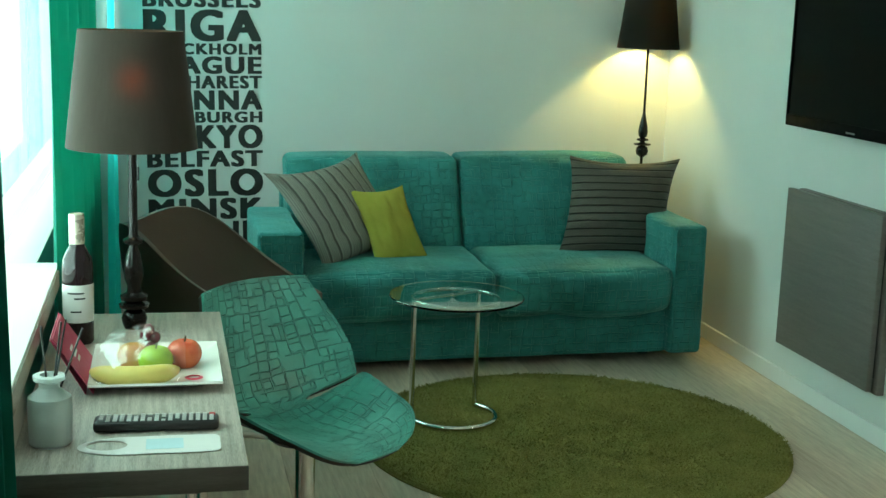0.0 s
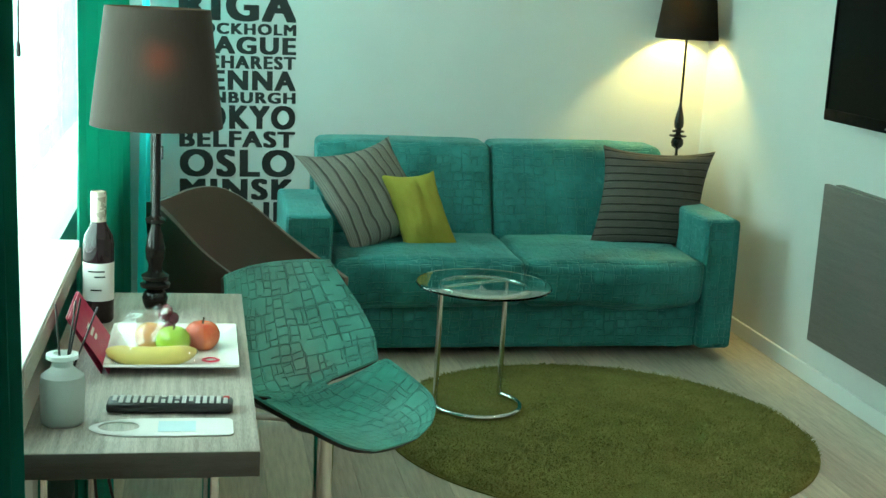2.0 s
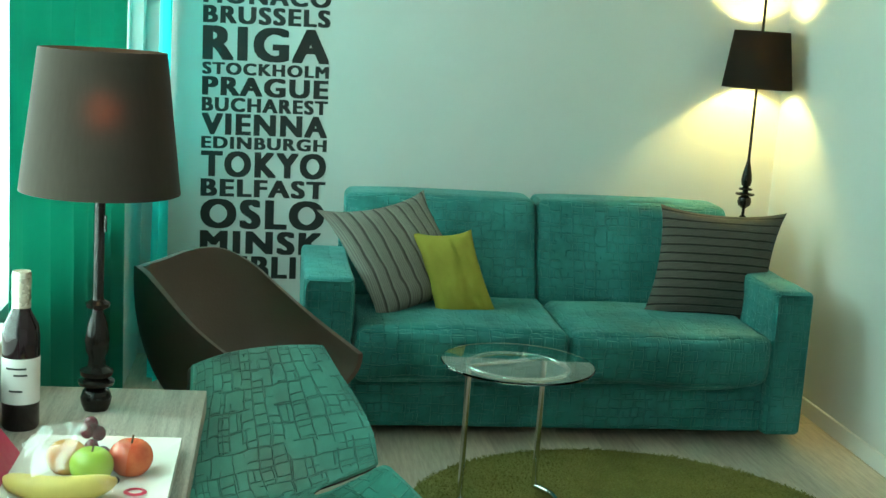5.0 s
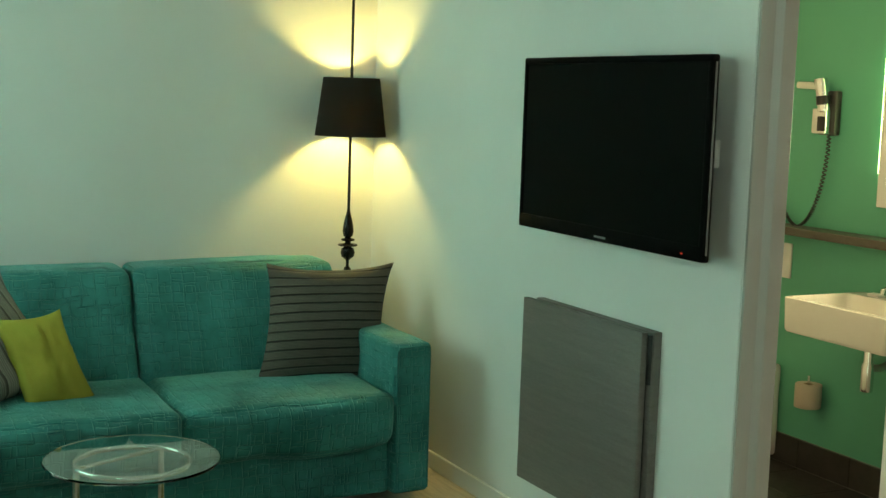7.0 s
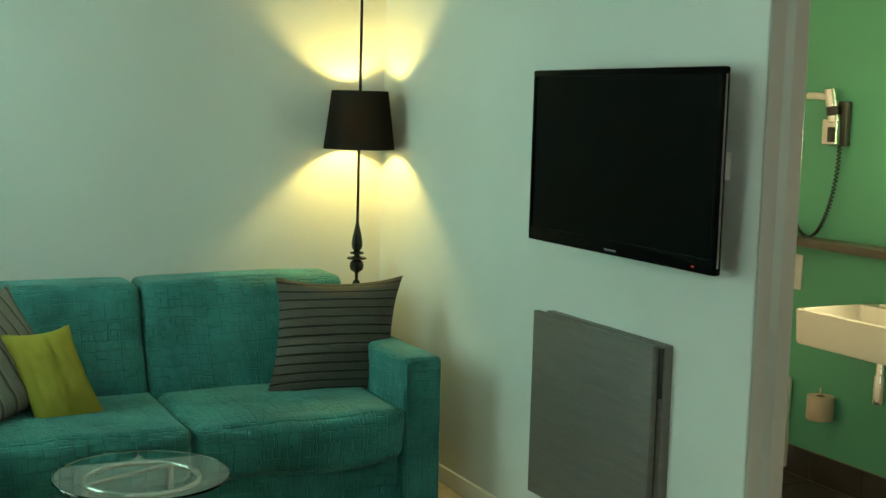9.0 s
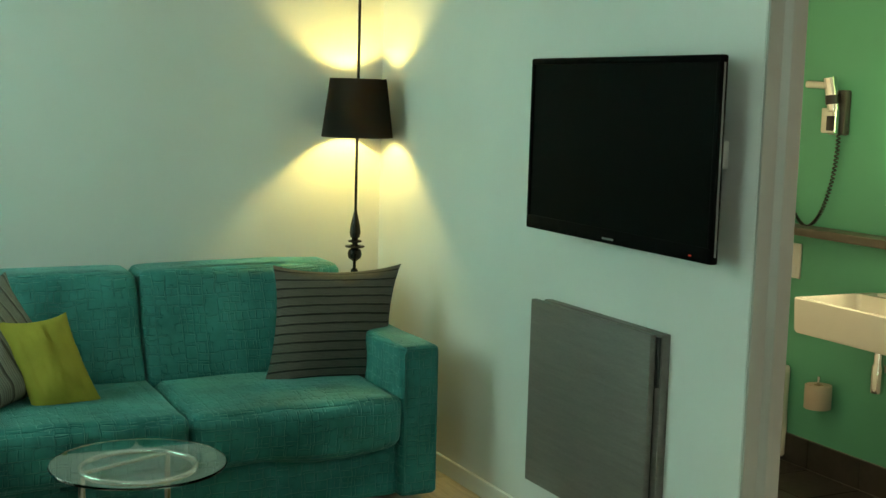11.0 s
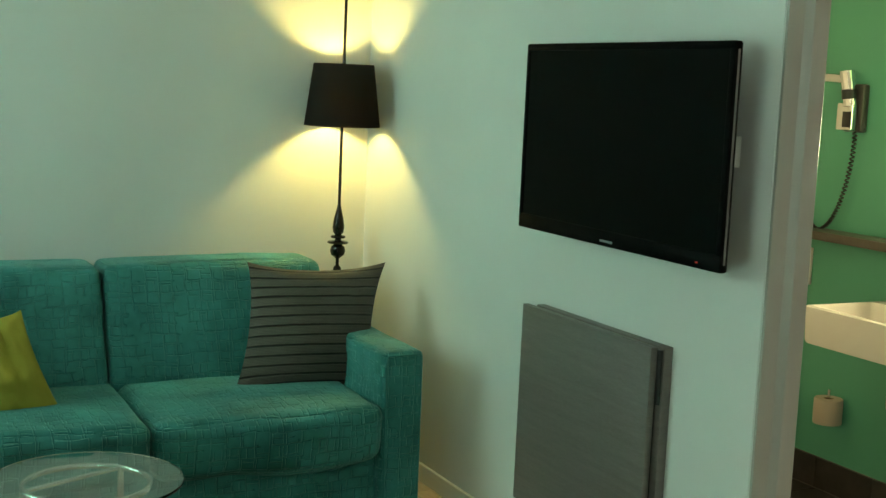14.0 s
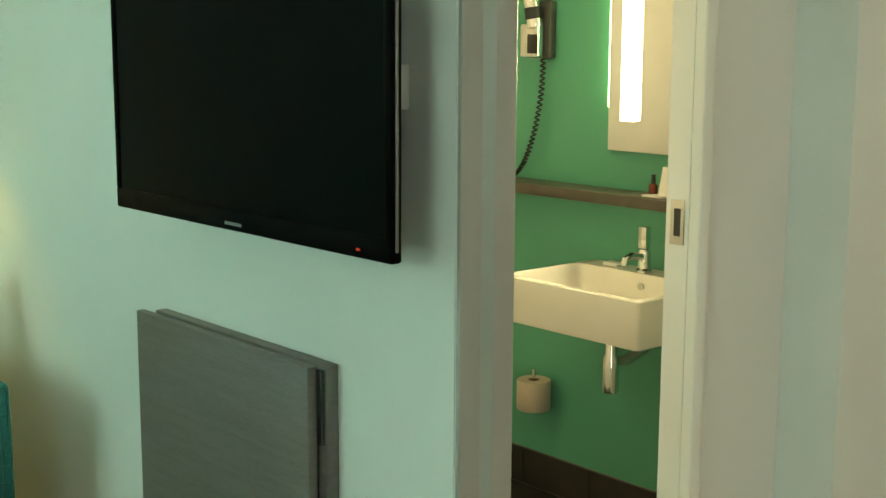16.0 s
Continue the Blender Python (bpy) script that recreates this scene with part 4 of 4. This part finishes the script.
def fruit_plate():
    p = thing("plate", (-2.553, -3.655, DZ), "square white ceramic plate on the desk", "plate")
    def fn(u, v):
        x, y = 2 * u - 1, 2 * v - 1
        e = max(abs(x), abs(y))
        return (0.125 * x, 0.148 * y, 0.012 + 0.013 * max(0, (e - 0.62) / 0.38) ** 2)
    part("dish", sheet(fn, 24, 24, 0.005), CERAMIC, p)
    part("foot_ring", box(-0.08, 0.08, -0.095, 0.095, 0, 0.009, 0.003), CERAMIC, p)
    z = DZ + 0.013

    def fruit(name, at, size, c1, c2, label, stem=True, dip=0.25):
        o = thing(name, at, label, "fruit")
        k = Nodes(name + "_skin", 0.25)
        co = k.coords()
        k.colour(k.ramp(k.noise(co, 22, 4), [(0.35, c1), (0.65, c2)]))
        prof = []
        for i in range(17):
            a = -math.pi / 2 + math.pi * i / 16
            r = math.cos(a) * (1 + 0.08 * math.sin(a))
            h = math.sin(a) * 0.92 - dip * math.exp(-(r / 0.28) ** 2) * math.copysign(1, math.sin(a))
            prof.append((max(0, r) * size if 0 < i < 16 else 0, (h + 0.92 - dip) * size))
        part("flesh", lathe(prof, 28), k.m, o)
        if stem:
            part("stem", tube([(0, 0, 1.3 * size), (0.003, 0.002, 1.75 * size)], 0.0018, 6), plain(name + "_stem", (0.08, 0.05, 0.02), 0.7), o)
    fruit("green_apple", (-2.554, -3.685, z), 0.034, (0.30, 0.48, 0.04), (0.42, 0.58, 0.08), "shiny green apple on the plate")
    fruit("red_apple", (-2.498, -3.645, z), 0.035, (0.55, 0.06, 0.025), (0.70, 0.16, 0.06), "orange-red apple on the plate")
    fruit("peach", (-2.598, -3.645, z), 0.032, (0.62, 0.24, 0.08), (0.70, 0.42, 0.12), "wrapped blushing peach on the plate", False)
    g = thing("grapes", (-2.568, -3.600, z), "small bunch of dark red grapes on the plate", "fruit")
    gm = plain("grape_skin", (0.12, 0.018, 0.03), 0.2)
    for q in ((0, 0, 0.012), (0.02, 0.004, 0.012), (-0.018, 0.006, 0.012), (0.004, -0.016, 0.03), (0.012, 0.006, 0.046), (-0.006, 0.004, 0.05), (0.0, 0.0, 0.064)):
        part("grape", blob(0.012, 0.012, 0.013, q, 14), gm, g)
    ban = thing("banana", (-2.581, -3.755, z), "ripe yellow banana lying on the plate", "fruit")
    pts, b = [], bmesh.new()
    rings = []
    for i in range(15):
        t = i / 14
        a = radians(205 + 130 * t)
        c = Vector((0.090 * math.cos(a) - 0.012, 0.070 * math.sin(a) + 0.05, 0.019))
        r = 0.0190 * (1 - abs(2 * t - 1) ** 4 * 0.72)
        d = Vector((-math.sin(a) * 0.10, math.cos(a) * 0.058, 0)).normalized()
        side = Vector((-d.y, d.x, 0))
        rings.append([b.verts.new(c + r * (math.cos(6.2832 * k / 10) * side + math.sin(6.2832 * k / 10) * Vector((0, 0, 1)))) for k in range(10)])
    for r0, r1 in zip(rings, rings[1:]):
        for k in range(10):
            b.faces.new((r0[k], r0[(k + 1) % 10], r1[(k + 1) % 10], r1[k]))
    b.faces.new(rings[0][::-1])
    b.faces.new(rings[-1])
    part("peel", b, plain("banana_peel", (0.74, 0.58, 0.16), 0.45, wear=0.12), ban)
    part("tip", blob(0.006, 0.006, 0.006, (0.070, 0.026, 0.017), 10), BLACK_PLASTIC, ban, "dark tip")
    s = thing("ribbon_bow", (-2.481, -3.735, z + 0.0), "small red ribbon bow on the plate", "ribbon")
    part("loop", lathe([(0.012, 0), (0.018, 0.001), (0.012, 0.003)], 18, closed=True), plain("red_ribbon", (0.6, 0.03, 0.08), 0.4), s)

    k = Nodes("clear_film", 0.12)
    tp = k.n("ShaderNodeBsdfTransparent")
    gl = k.n("ShaderNodeBsdfGlossy", Roughness=0.12)
    mx = k.n("ShaderNodeMixShader")
    mx.inputs[0].default_value = 0.10
    k.link(tp.outputs[0], mx.inputs[1])
    k.link(gl.outputs[0], mx.inputs[2])
    k.link(mx.outputs[0], k.t.nodes["Material Output"].inputs["Surface"])
    w = thing("plastic_wrap", (-2.581, -3.685, z), "clear crumpled plastic wrap over the fruit", "wrap")

    def film(u, v):
        x, y = 2 * u - 1, 2 * v - 1
        e = max(0.0, 1 - (x * x + y * y) * 0.62)
        n = noise.noise((x * 2.2, y * 2.2, 3.0)) + 0.5 * noise.noise((x * 5, y * 5, 7.0))
        return (0.085 * x, 0.095 * y, 0.006 + 0.082 * e ** 0.6 * (1 + 0.22 * n))
    part("film", sheet(film, 28, 28), k.m, w)


fruit_plate()


def remote_control():
    o = thing("remote_control", (-2.555, -3.992, DZ), "black television remote control with rows of buttons", "remote")
    o.matrix_world = pose(-2.551, -3.992, DZ, 0, 0, -2.5)
    o.scale = (1.07, 1.12, 0.9)
    part("case", box(-0.10, 0.10, -0.022, 0.022, 0.001, 0.022, 0.007, 3), BLACK_PLASTIC, o)
    red = plain("red_rubber", (0.45, 0.03, 0.03), 0.5)
    grey = plain("grey_rubber", (0.62, 0.62, 0.60), 0.5)
    b = box(-0.0035, 0.0035, -0.0026, 0.0026, 0, 0.003, 0.001)
    first = None
    for i in range(17):
        for j in range(4):
            if (i * 7 + j * 3) % 11 == 0:
                continue
            m = pose(-0.088 + i * 0.011, -0.0135 + j * 0.009, 0.0212)
            if first is None:
                first = part("button", b, grey, o, "", m)
            else:
                k = new("button", first.data)
                k.parent, k.matrix_local = o, m
    part("power_button", box(0.084, 0.094, 0.006, 0.016, 0.021, 0.0245, 0.001), red, o, "red power button")


remote_control()


def door_hanger():
    o = thing("door_hanger_card", (-2.563, -4.082, DZ + 0.001), "white paper door hanger lying on the desk", "card")
    o.scale = (1.12, 1.2, 1)
    b = bmesh.new()
    n = 40
    outer, inner = [], []
    for i in range(n):
        a = 2 * math.pi * i / n
        ca, sa = math.cos(a), math.sin(a)
        k = (abs(ca) ** 14 + abs(sa) ** 14) ** (1 / 14)
        ox, oy = (0.105 * ca / k, 0.036 * sa / k) if ca > 0 else (0.105 * ca, 0.036 * sa / max(k, 0.9))
        outer.append((ox, oy))
        inner.append((-0.062 + 0.030 * ca, 0.004 + 0.021 * sa))
    for z in (0.0, 0.0012):
        vo = [b.verts.new((x, y, z)) for x, y in outer]
        vi = [b.verts.new((x, y, z)) for x, y in inner]
        for i in range(n):
            j = (i + 1) % n
            b.faces.new((vo[i], vo[j], vi[j], vi[i]) if z else (vo[j], vo[i], vi[i], vi[j]))
    part("card", b, PAPER, o)
    part("tinted_print", box(-0.005, 0.05, -0.02, 0.022, 0.0014, 0.0018), plain("pale_blue_print", (0.55, 0.72, 0.76), 0.7), o, "pale blue printed patch")


door_hanger()


def diffuser():
    o = thing("scent_diffuser", (-2.725, -4.050, DZ), "frosted glass scent bottle with thin black reeds", "diffuser")
    part("bottle", lathe([(0, 0), (0.031, 0), (0.035, 0.004), (0.037, 0.068), (0.035, 0.083), (0.022, 0.093), (0.017, 0.099), (0.017, 0.108), (0.026, 0.112), (0.026, 0.119), (0.015, 0.120), (0.013, 0.100), (0.031, 0.078), (0.031, 0.006), (0, 0.006)]), FROST, o, "frosted glass bottle")
    part("liquid", lathe([(0, 0.008), (0.028, 0.008), (0.028, 0.045), (0, 0.045)]), plain("pale_liquid", (0.85, 0.92, 0.88), 0.15), o)
    for dx, dy, h in ((-0.012, 0.012, 0.20), (0.020, 0.02, 0.205), (0.028, 0.014, 0.21), (0.055, 0.012, 0.195)):
        part("reed", tube([(-0.2 * dx, -0.2 * dy, 0.02), (dx, dy, h)], 0.0018, 6), BLACK_PLASTIC, o)


diffuser()


def red_card():
    o = thing("folded_card", (-2.702, -3.695, DZ), "folded crimson card leaning against the sill", "card")
    m = plain("crimson_card", (0.46, 0.02, 0.085), 0.5)
    lean = lambda u, v: (0.034 - 0.068 * v, -0.09 + 0.2 * u - 0.055 * v, 0.002 + 0.122 * v)
    leaf = part("front_leaf", sheet(lean, 4, 4, 0.0012), m, o)
    part("back_leaf", sheet(lambda u, v: tuple(Vector(lean(u, v)) + Vector((-0.004 - 0.010 * (1 - v), 0.006 * u, 0))), 4, 4, 0.0012), m, o)
    for v0, u0, u1 in ((0.62, 0.30, 0.50), (0.52, 0.28, 0.55), (0.43, 0.32, 0.5)):
        part("printed_line", sheet(lambda u, v: tuple(Vector(lean(u0 + (u1 - u0) * u, v0 + 0.05 * v)) + Vector((0.002, -0.0005, 0.001))), 2, 1), PAPER, leaf, "pale printed line")


red_card()


# ---- bathroom fittings ----
def basin():
    x0, x1, y0, y1, z0, z1 = 1.06, WB, -2.075, -1.550, 0.676, 0.812
    o = thing("washbasin", (WB, -1.80, z1), "rectangular white ceramic wall-hung washbasin", "basin")
    b = bmesh.new()
    def rect(xa, xb, ya, yb, z, r):
        pts = []
        for cx, cy, a0 in ((xb - r, yb - r, 0), (xa + r, yb - r, 90), (xa + r, ya + r, 180), (xb - r, ya + r, 270)):
            for k in range(5):
                a = radians(a0 + 22.5 * k)
                pts.append(b.verts.new((cx + r * math.cos(a) - WB, cy + r * math.sin(a) + 1.80, z - z1)))
        return pts
    loops = [rect(x0 + 0.010, x1, y0 + 0.010, y1 - 0.010, z0, 0.012), rect(x0 + 0.004, x1, y0 + 0.004, y1 - 0.004, z0 + 0.012, 0.012), rect(x0, x1, y0, y1, z1 - 0.004, 0.012), rect(x0 + 0.003, x1 - 0.001, y0 + 0.003, y1 - 0.003, z1, 0.02), rect(x0 + 0.016, x1 - 0.09, y0 + 0.016, y1 - 0.016, z1, 0.02), rect(x0 + 0.022, x1 - 0.096, y0 + 0.022, y1 - 0.022, z1 - 0.012, 0.02), rect(x0 + 0.04, x1 - 0.105, y0 + 0.04, y1 - 0.04, z1 - 0.085, 0.03)]
    for a, c in zip(loops, loops[1:]):
        for i in range(len(a)):
            b.faces.new((a[i], a[(i + 1) % len(a)], c[(i + 1) % len(c)], c[i]))
    b.faces.new(loops[0][::-1])
    b.faces.new(loops[-1])
    bmesh.ops.recalc_face_normals(b, faces=b.faces[:])
    bowl = part("bowl", b, CERAMIC, o)
    part("overflow", lathe([(0, 0), (0.011, 0), (0.011, 0.003), (0, 0.003)], 18), BRUSHED, bowl, "dark overflow hole", pose(-0.1, -0.02, -0.035, 0, -90, 0))
    t = thing("tap", (1.405, -1.80, 0.813), "chrome single-lever basin tap", "tap")
    part("body", lathe([(0, 0), (0.024, 0), (0.024, 0.006), (0.018, 0.012), (0.018, 0.06), (0.015, 0.068), (0, 0.07)]), STEEL, t)
    part("spout", tube([(0, 0, 0.045), (-0.06, 0.0, 0.055), (-0.085, 0, 0.045), (-0.088, 0, 0.03)], 0.011, 12), STEEL, t)
    part("lever", box(-0.014, 0.010, -0.015, 0.015, 0.07, 0.135, 0.004), STEEL, t)
    s = thing("soap", (1.42, -1.67, 0.8125), "small white wrapped soap on the basin rim", "soap")
    part("bar", box(-0.02, 0.02, -0.03, 0.03, 0, 0.012, 0.004), PAPER, s)
    w = thing("waste_pipe", (1.26, -1.81, 0.478), "chrome bottle trap below the basin", "pipe")
    part("trap", lathe([(0, 0), (0.022, 0), (0.024, 0.01), (0.024, 0.10), (0.018, 0.112), (0.016, 0.20), (0, 0.20)]), STEEL, w)
    part("outlet", tube([(0, 0, 0.09), (0.05, -0.015, 0.09), (0.12, -0.03, 0.12)], 0.014, 12), BRUSHED, w)
    v = thing("stop_valve", (WB, -1.83, 0.60), "small chrome stop valve under the basin", "valve")
    part("valve_body", tube([(0, 0, 0), (-0.07, 0, 0)], 0.012, 12), STEEL, v)
    part("hose", tube([(-0.06, 0, 0), (-0.075, 0.03, 0.02), (-0.08, 0.08, 0.05), (-0.07, 0.15, 0.075)], 0.006, 8), BLACK_PLASTIC, v)


basin()


def bathroom_shelf():
    o = thing("wall_shelf", (WB, -1.55, 1.040), "long dark stone shelf on the bathroom wall", "shelf")
    part("board", box(-0.13, 0, -0.88, 0.6, -0.033, 0, 0.003), plain("brown_stone", (0.075, 0.066, 0.05), 0.4, wear=0.2), o)
    k = thing("nail_bottle", (WB - 0.06, -1.82, 1.040), "tiny dark red bottle with black cap on the shelf", "bottle")
    part("flask", lathe([(0, 0), (0.013, 0), (0.013, 0.03), (0.006, 0.036), (0, 0.036)]), plain("dark_red_flask", (0.16, 0.035, 0.02), 0.15), k)
    part("cap", lathe([(0, 0.036), (0.007, 0.036), (0.006, 0.062), (0, 0.062)]), BLACK_PLASTIC, k)
    n = thing("folded_leaflet", (WB - 0.06, -1.885, 1.040), "white folded leaflet standing on the shelf", "leaflet")
    part("sheet", sheet(lambda u, v: (-0.02 + 0.02 * v, -0.04 + 0.07 * u, 0.001 + 0.085 * v), 4, 4, 0.001), PAPER, n)
    part("flap", box(-0.045, 0.01, 0.0, 0.07, 0.0005, 0.006, 0.001), PAPER, n)


bathroom_shelf()


def mirror():
    o = thing("mirror", (WB, -1.91, 1.157), "tall frameless bathroom mirror with a lit strip", "mirror")
    part("panel", box(-0.028, 0, -0.30, 0.298, 0, 0.635, 0.002), MIRROR, o, "silvered mirror glass")
    part("backlight", box(-0.022, -0.004, 0.2985, 0.306, 0.13, 0.635), glow("green_white_backlight", (0.70, 1.0, 0.45), 12.0), o, "lit edge behind the glass")
    part("light_strip", box(-0.040, -0.0285, 0.186, 0.243, 0.090, 0.543, 0.003), TUBE, o, "vertical lit diffuser strip")


mirror()


def hair_dryer():
    o = thing("hair_dryer", (WB, -1.315, 1.425), "chrome wall-mounted hair dryer with a coiled black cord", "hair dryer")
    o.scale = (1.12, 1.12, 1.10)
    part("wall_plate", box(-0.03, 0, -0.045, 0.045, 0.0, 0.165, 0.008), plain("dark_plate", (0.05, 0.05, 0.045), 0.3), o, "dark wall plate")
    cradle = part("cradle", box(-0.062, -0.029, -0.03, 0.043, 0.004, 0.10, 0.008), STEEL, o, "polished steel cradle")
    part("socket", box(-0.0625, -0.059, -0.028, 0.012, 0.015, 0.07, 0.002), BLACK_PLASTIC, cradle)
    grip = part("handle", tube([(-0.05, -0.01, 0.09), (-0.055, 0.0, 0.15), (-0.06, 0.01, 0.208)], 0.024, 16), STEEL, o, "polished chrome handle")
    part("grip_band", tube([(-0.052, -0.005, 0.112), (-0.054, -0.001, 0.145)], 0.0255, 16), BLACK_PLASTIC, grip)
    nozzle = part("nozzle", tube([(-0.06, 0.0, 0.178), (-0.062, 0.05, 0.182), (-0.064, 0.112, 0.184)], 0.017, 16), STEEL, o, "polished chrome nozzle")
    # Black disc on the nozzle's end, for the shade inside its opening.
    part("outlet", tube([(-0.064, 0.1115, 0.184), (-0.064, 0.1135, 0.184)], 0.0125, 16), BLACK_PLASTIC, nozzle, "black disc for the shaded air outlet")
    pts = []
    ctl = [Vector(q) for q in ((-0.03, -0.02, 0.0), (-0.03, -0.03, -0.24), (-0.03, 0.15, -0.66), (-0.03, 0.30, 0.02))]
    for i in range(460):
        t = i / 459
        p = (1 - t) ** 3 * ctl[0] + 3 * t * (1 - t) ** 2 * ctl[1] + 3 * t * t * (1 - t) * ctl[2] + t ** 3 * ctl[3]
        a = i * 0.72
        pts.append((p.x + 0.007 * math.cos(a), p.y + 0.007 * math.sin(a), p.z))
    part("cord", tube(pts, 0.0028, 5), BLACK_PLASTIC, o, "coiled black cord")


hair_dryer()


def paper_roll():
    o = thing("toilet_roll_holder", (WB, -1.363, 0.305), "upright chrome toilet roll holder", "holder")
    part("arm", tube([(0, 0, -0.01), (-0.075, 0, -0.01), (-0.075, 0, 0.13)], 0.006, 10), STEEL, o)
    r = thing("toilet_roll", (WB - 0.075, -1.363, 0.302), "full beige toilet paper roll", "toilet roll")
    part("paper", lathe([(0.02, 0), (0.053, 0), (0.055, 0.003), (0.055, 0.095), (0.053, 0.098), (0.02, 0.098)], 40, closed=True), painted("beige_paper", (0.52, 0.44, 0.35), 0.85, 300, 0.15), r)
    part("core", lathe([(0.02, 0.001), (0.0195, 0.001), (0.0195, 0.097), (0.02, 0.097)], 24, closed=True), plain("cardboard", (0.3, 0.22, 0.14), 0.9), r)


paper_roll()


def light_switch():
    o = thing("light_switch", (WB, -1.095, 0.880), "white double wall socket plate", "switch")
    plate_ob = part("plate", box(-0.010, 0, -0.04, 0.04, -0.075, 0.075, 0.004), WHITE_PLASTIC, o)
    for z in (-0.036, 0.036):
        part("socket", lathe([(0, 0), (0.021, 0), (0.023, 0.003), (0.020, 0.004), (0, 0.001)], 24), WHITE_PLASTIC, plate_ob, "", pose(-0.010, 0, z, 0, -90, 0))


light_switch()


def toilet():
    o = thing("toilet", (WB, -0.93, 0.0), "white ceramic wall-hung toilet", "toilet")
    part("cistern", cushion(-0.16, 0.0, -0.19, 0.19, 0.02, 0.43, 0.02, 0.002, 0, 8), CERAMIC, o)
    part("bowl", cushion(-0.52, -0.15, -0.17, 0.17, 0.08, 0.38, 0.10, 0.01, 0, 10), CERAMIC, o)
    part("lid", cushion(-0.53, -0.16, -0.175, 0.175, 0.38, 0.405, 0.012, 0.002, 0, 8), WHITE_PLASTIC, o)


toilet()


# ---- floor planks and bathroom tiles ----
def planks():
    k = Nodes("pale_oak_planks", 0.42)
    info = k.n("ShaderNodeObjectInfo")
    co = k.coords("Object", (22, 2.0, 10))
    g = k.noise(co, 3.2, 8, 0.65)
    base = k.ramp(g, [(0.3, (0.42, 0.345, 0.27)), (0.7, (0.64, 0.55, 0.44))])
    shift = k.ramp(info.outputs["Random"], [(0, (0.80, 0.78, 0.76)), (1, (1.14, 1.12, 1.08))])
    k.colour(k.mix(1.0, base, shift, "MULTIPLY"))
    k.normal(k.bump(g, 0.12, 0.002))
    base_floor = structure("floor", box(XW - 0.3, 2.2, FAR - 0.15, 0.15, -0.12, -0.009), plain("floor_joint", (0.14, 0.11, 0.08), 0.8), "pale oak plank floor")
    rnd = random.Random(11)
    meshes = {}
    w = 0.142
    cols = int((2.05 - XW) / w) + 1
    for c in range(cols):
        x = XW + c * w
        top = 0.0 if x < -0.005 else YD
        y = top
        while y > FAR:
            ln = 0.3 + rnd.random() * 0.8 if y == top else 1.05
            ln = round(min(ln, y - FAR), 2)
            if ln < 0.03:
                break
            if ln not in meshes:
                bm = box(0, w - 0.0007, -ln + 0.0007, 0, -0.010, 0, 0.0005, 1)
                me = bpy.data.meshes.new("plank")
                bm.to_mesh(me)
                bm.free()
                me.materials.append(k.m)
                meshes[ln] = me
            p = new("plank", meshes[ln])
            p.parent = base_floor
            p.location = (x, y, 0)
            y -= ln


planks()


def tiles():
    base = structure("floor_bathroom", box(0.136, WB, YD + 0.002, -0.62, -0.009, -0.004), GROUT, "dark stone tiled bathroom floor")
    bm = box(0, 0.297, 0, 0.297, -0.006, 0.001, 0.002, 1)
    me = bpy.data.meshes.new("tile")
    bm.to_mesh(me)
    bm.free()
    me.materials.append(TILE)
    for i in range(4):
        for j in range(6):
            p = new("tile", me)
            p.parent = base
            p.location = (WB - 0.3 * (i + 1), YD + 0.1 + 0.3 * j, 0)
    sk = structure("baseboard_bathroom", box(WB - 0.006, WB, YD + DT, -0.62, 0, 0.130), GROUT, "dark stone skirting tiles")
    bm = box(-0.008, 0, 0, 0.297, 0.006, 0.130, 0.002, 1)
    me = bpy.data.meshes.new("tile")
    bm.to_mesh(me)
    bm.free()
    me.materials.append(TILE)
    for j in range(6):
        p = new("tile", me)
        p.parent = sk
        p.location = (WB - 0.005, YD + 0.1 + 0.3 * j, 0)


tiles()
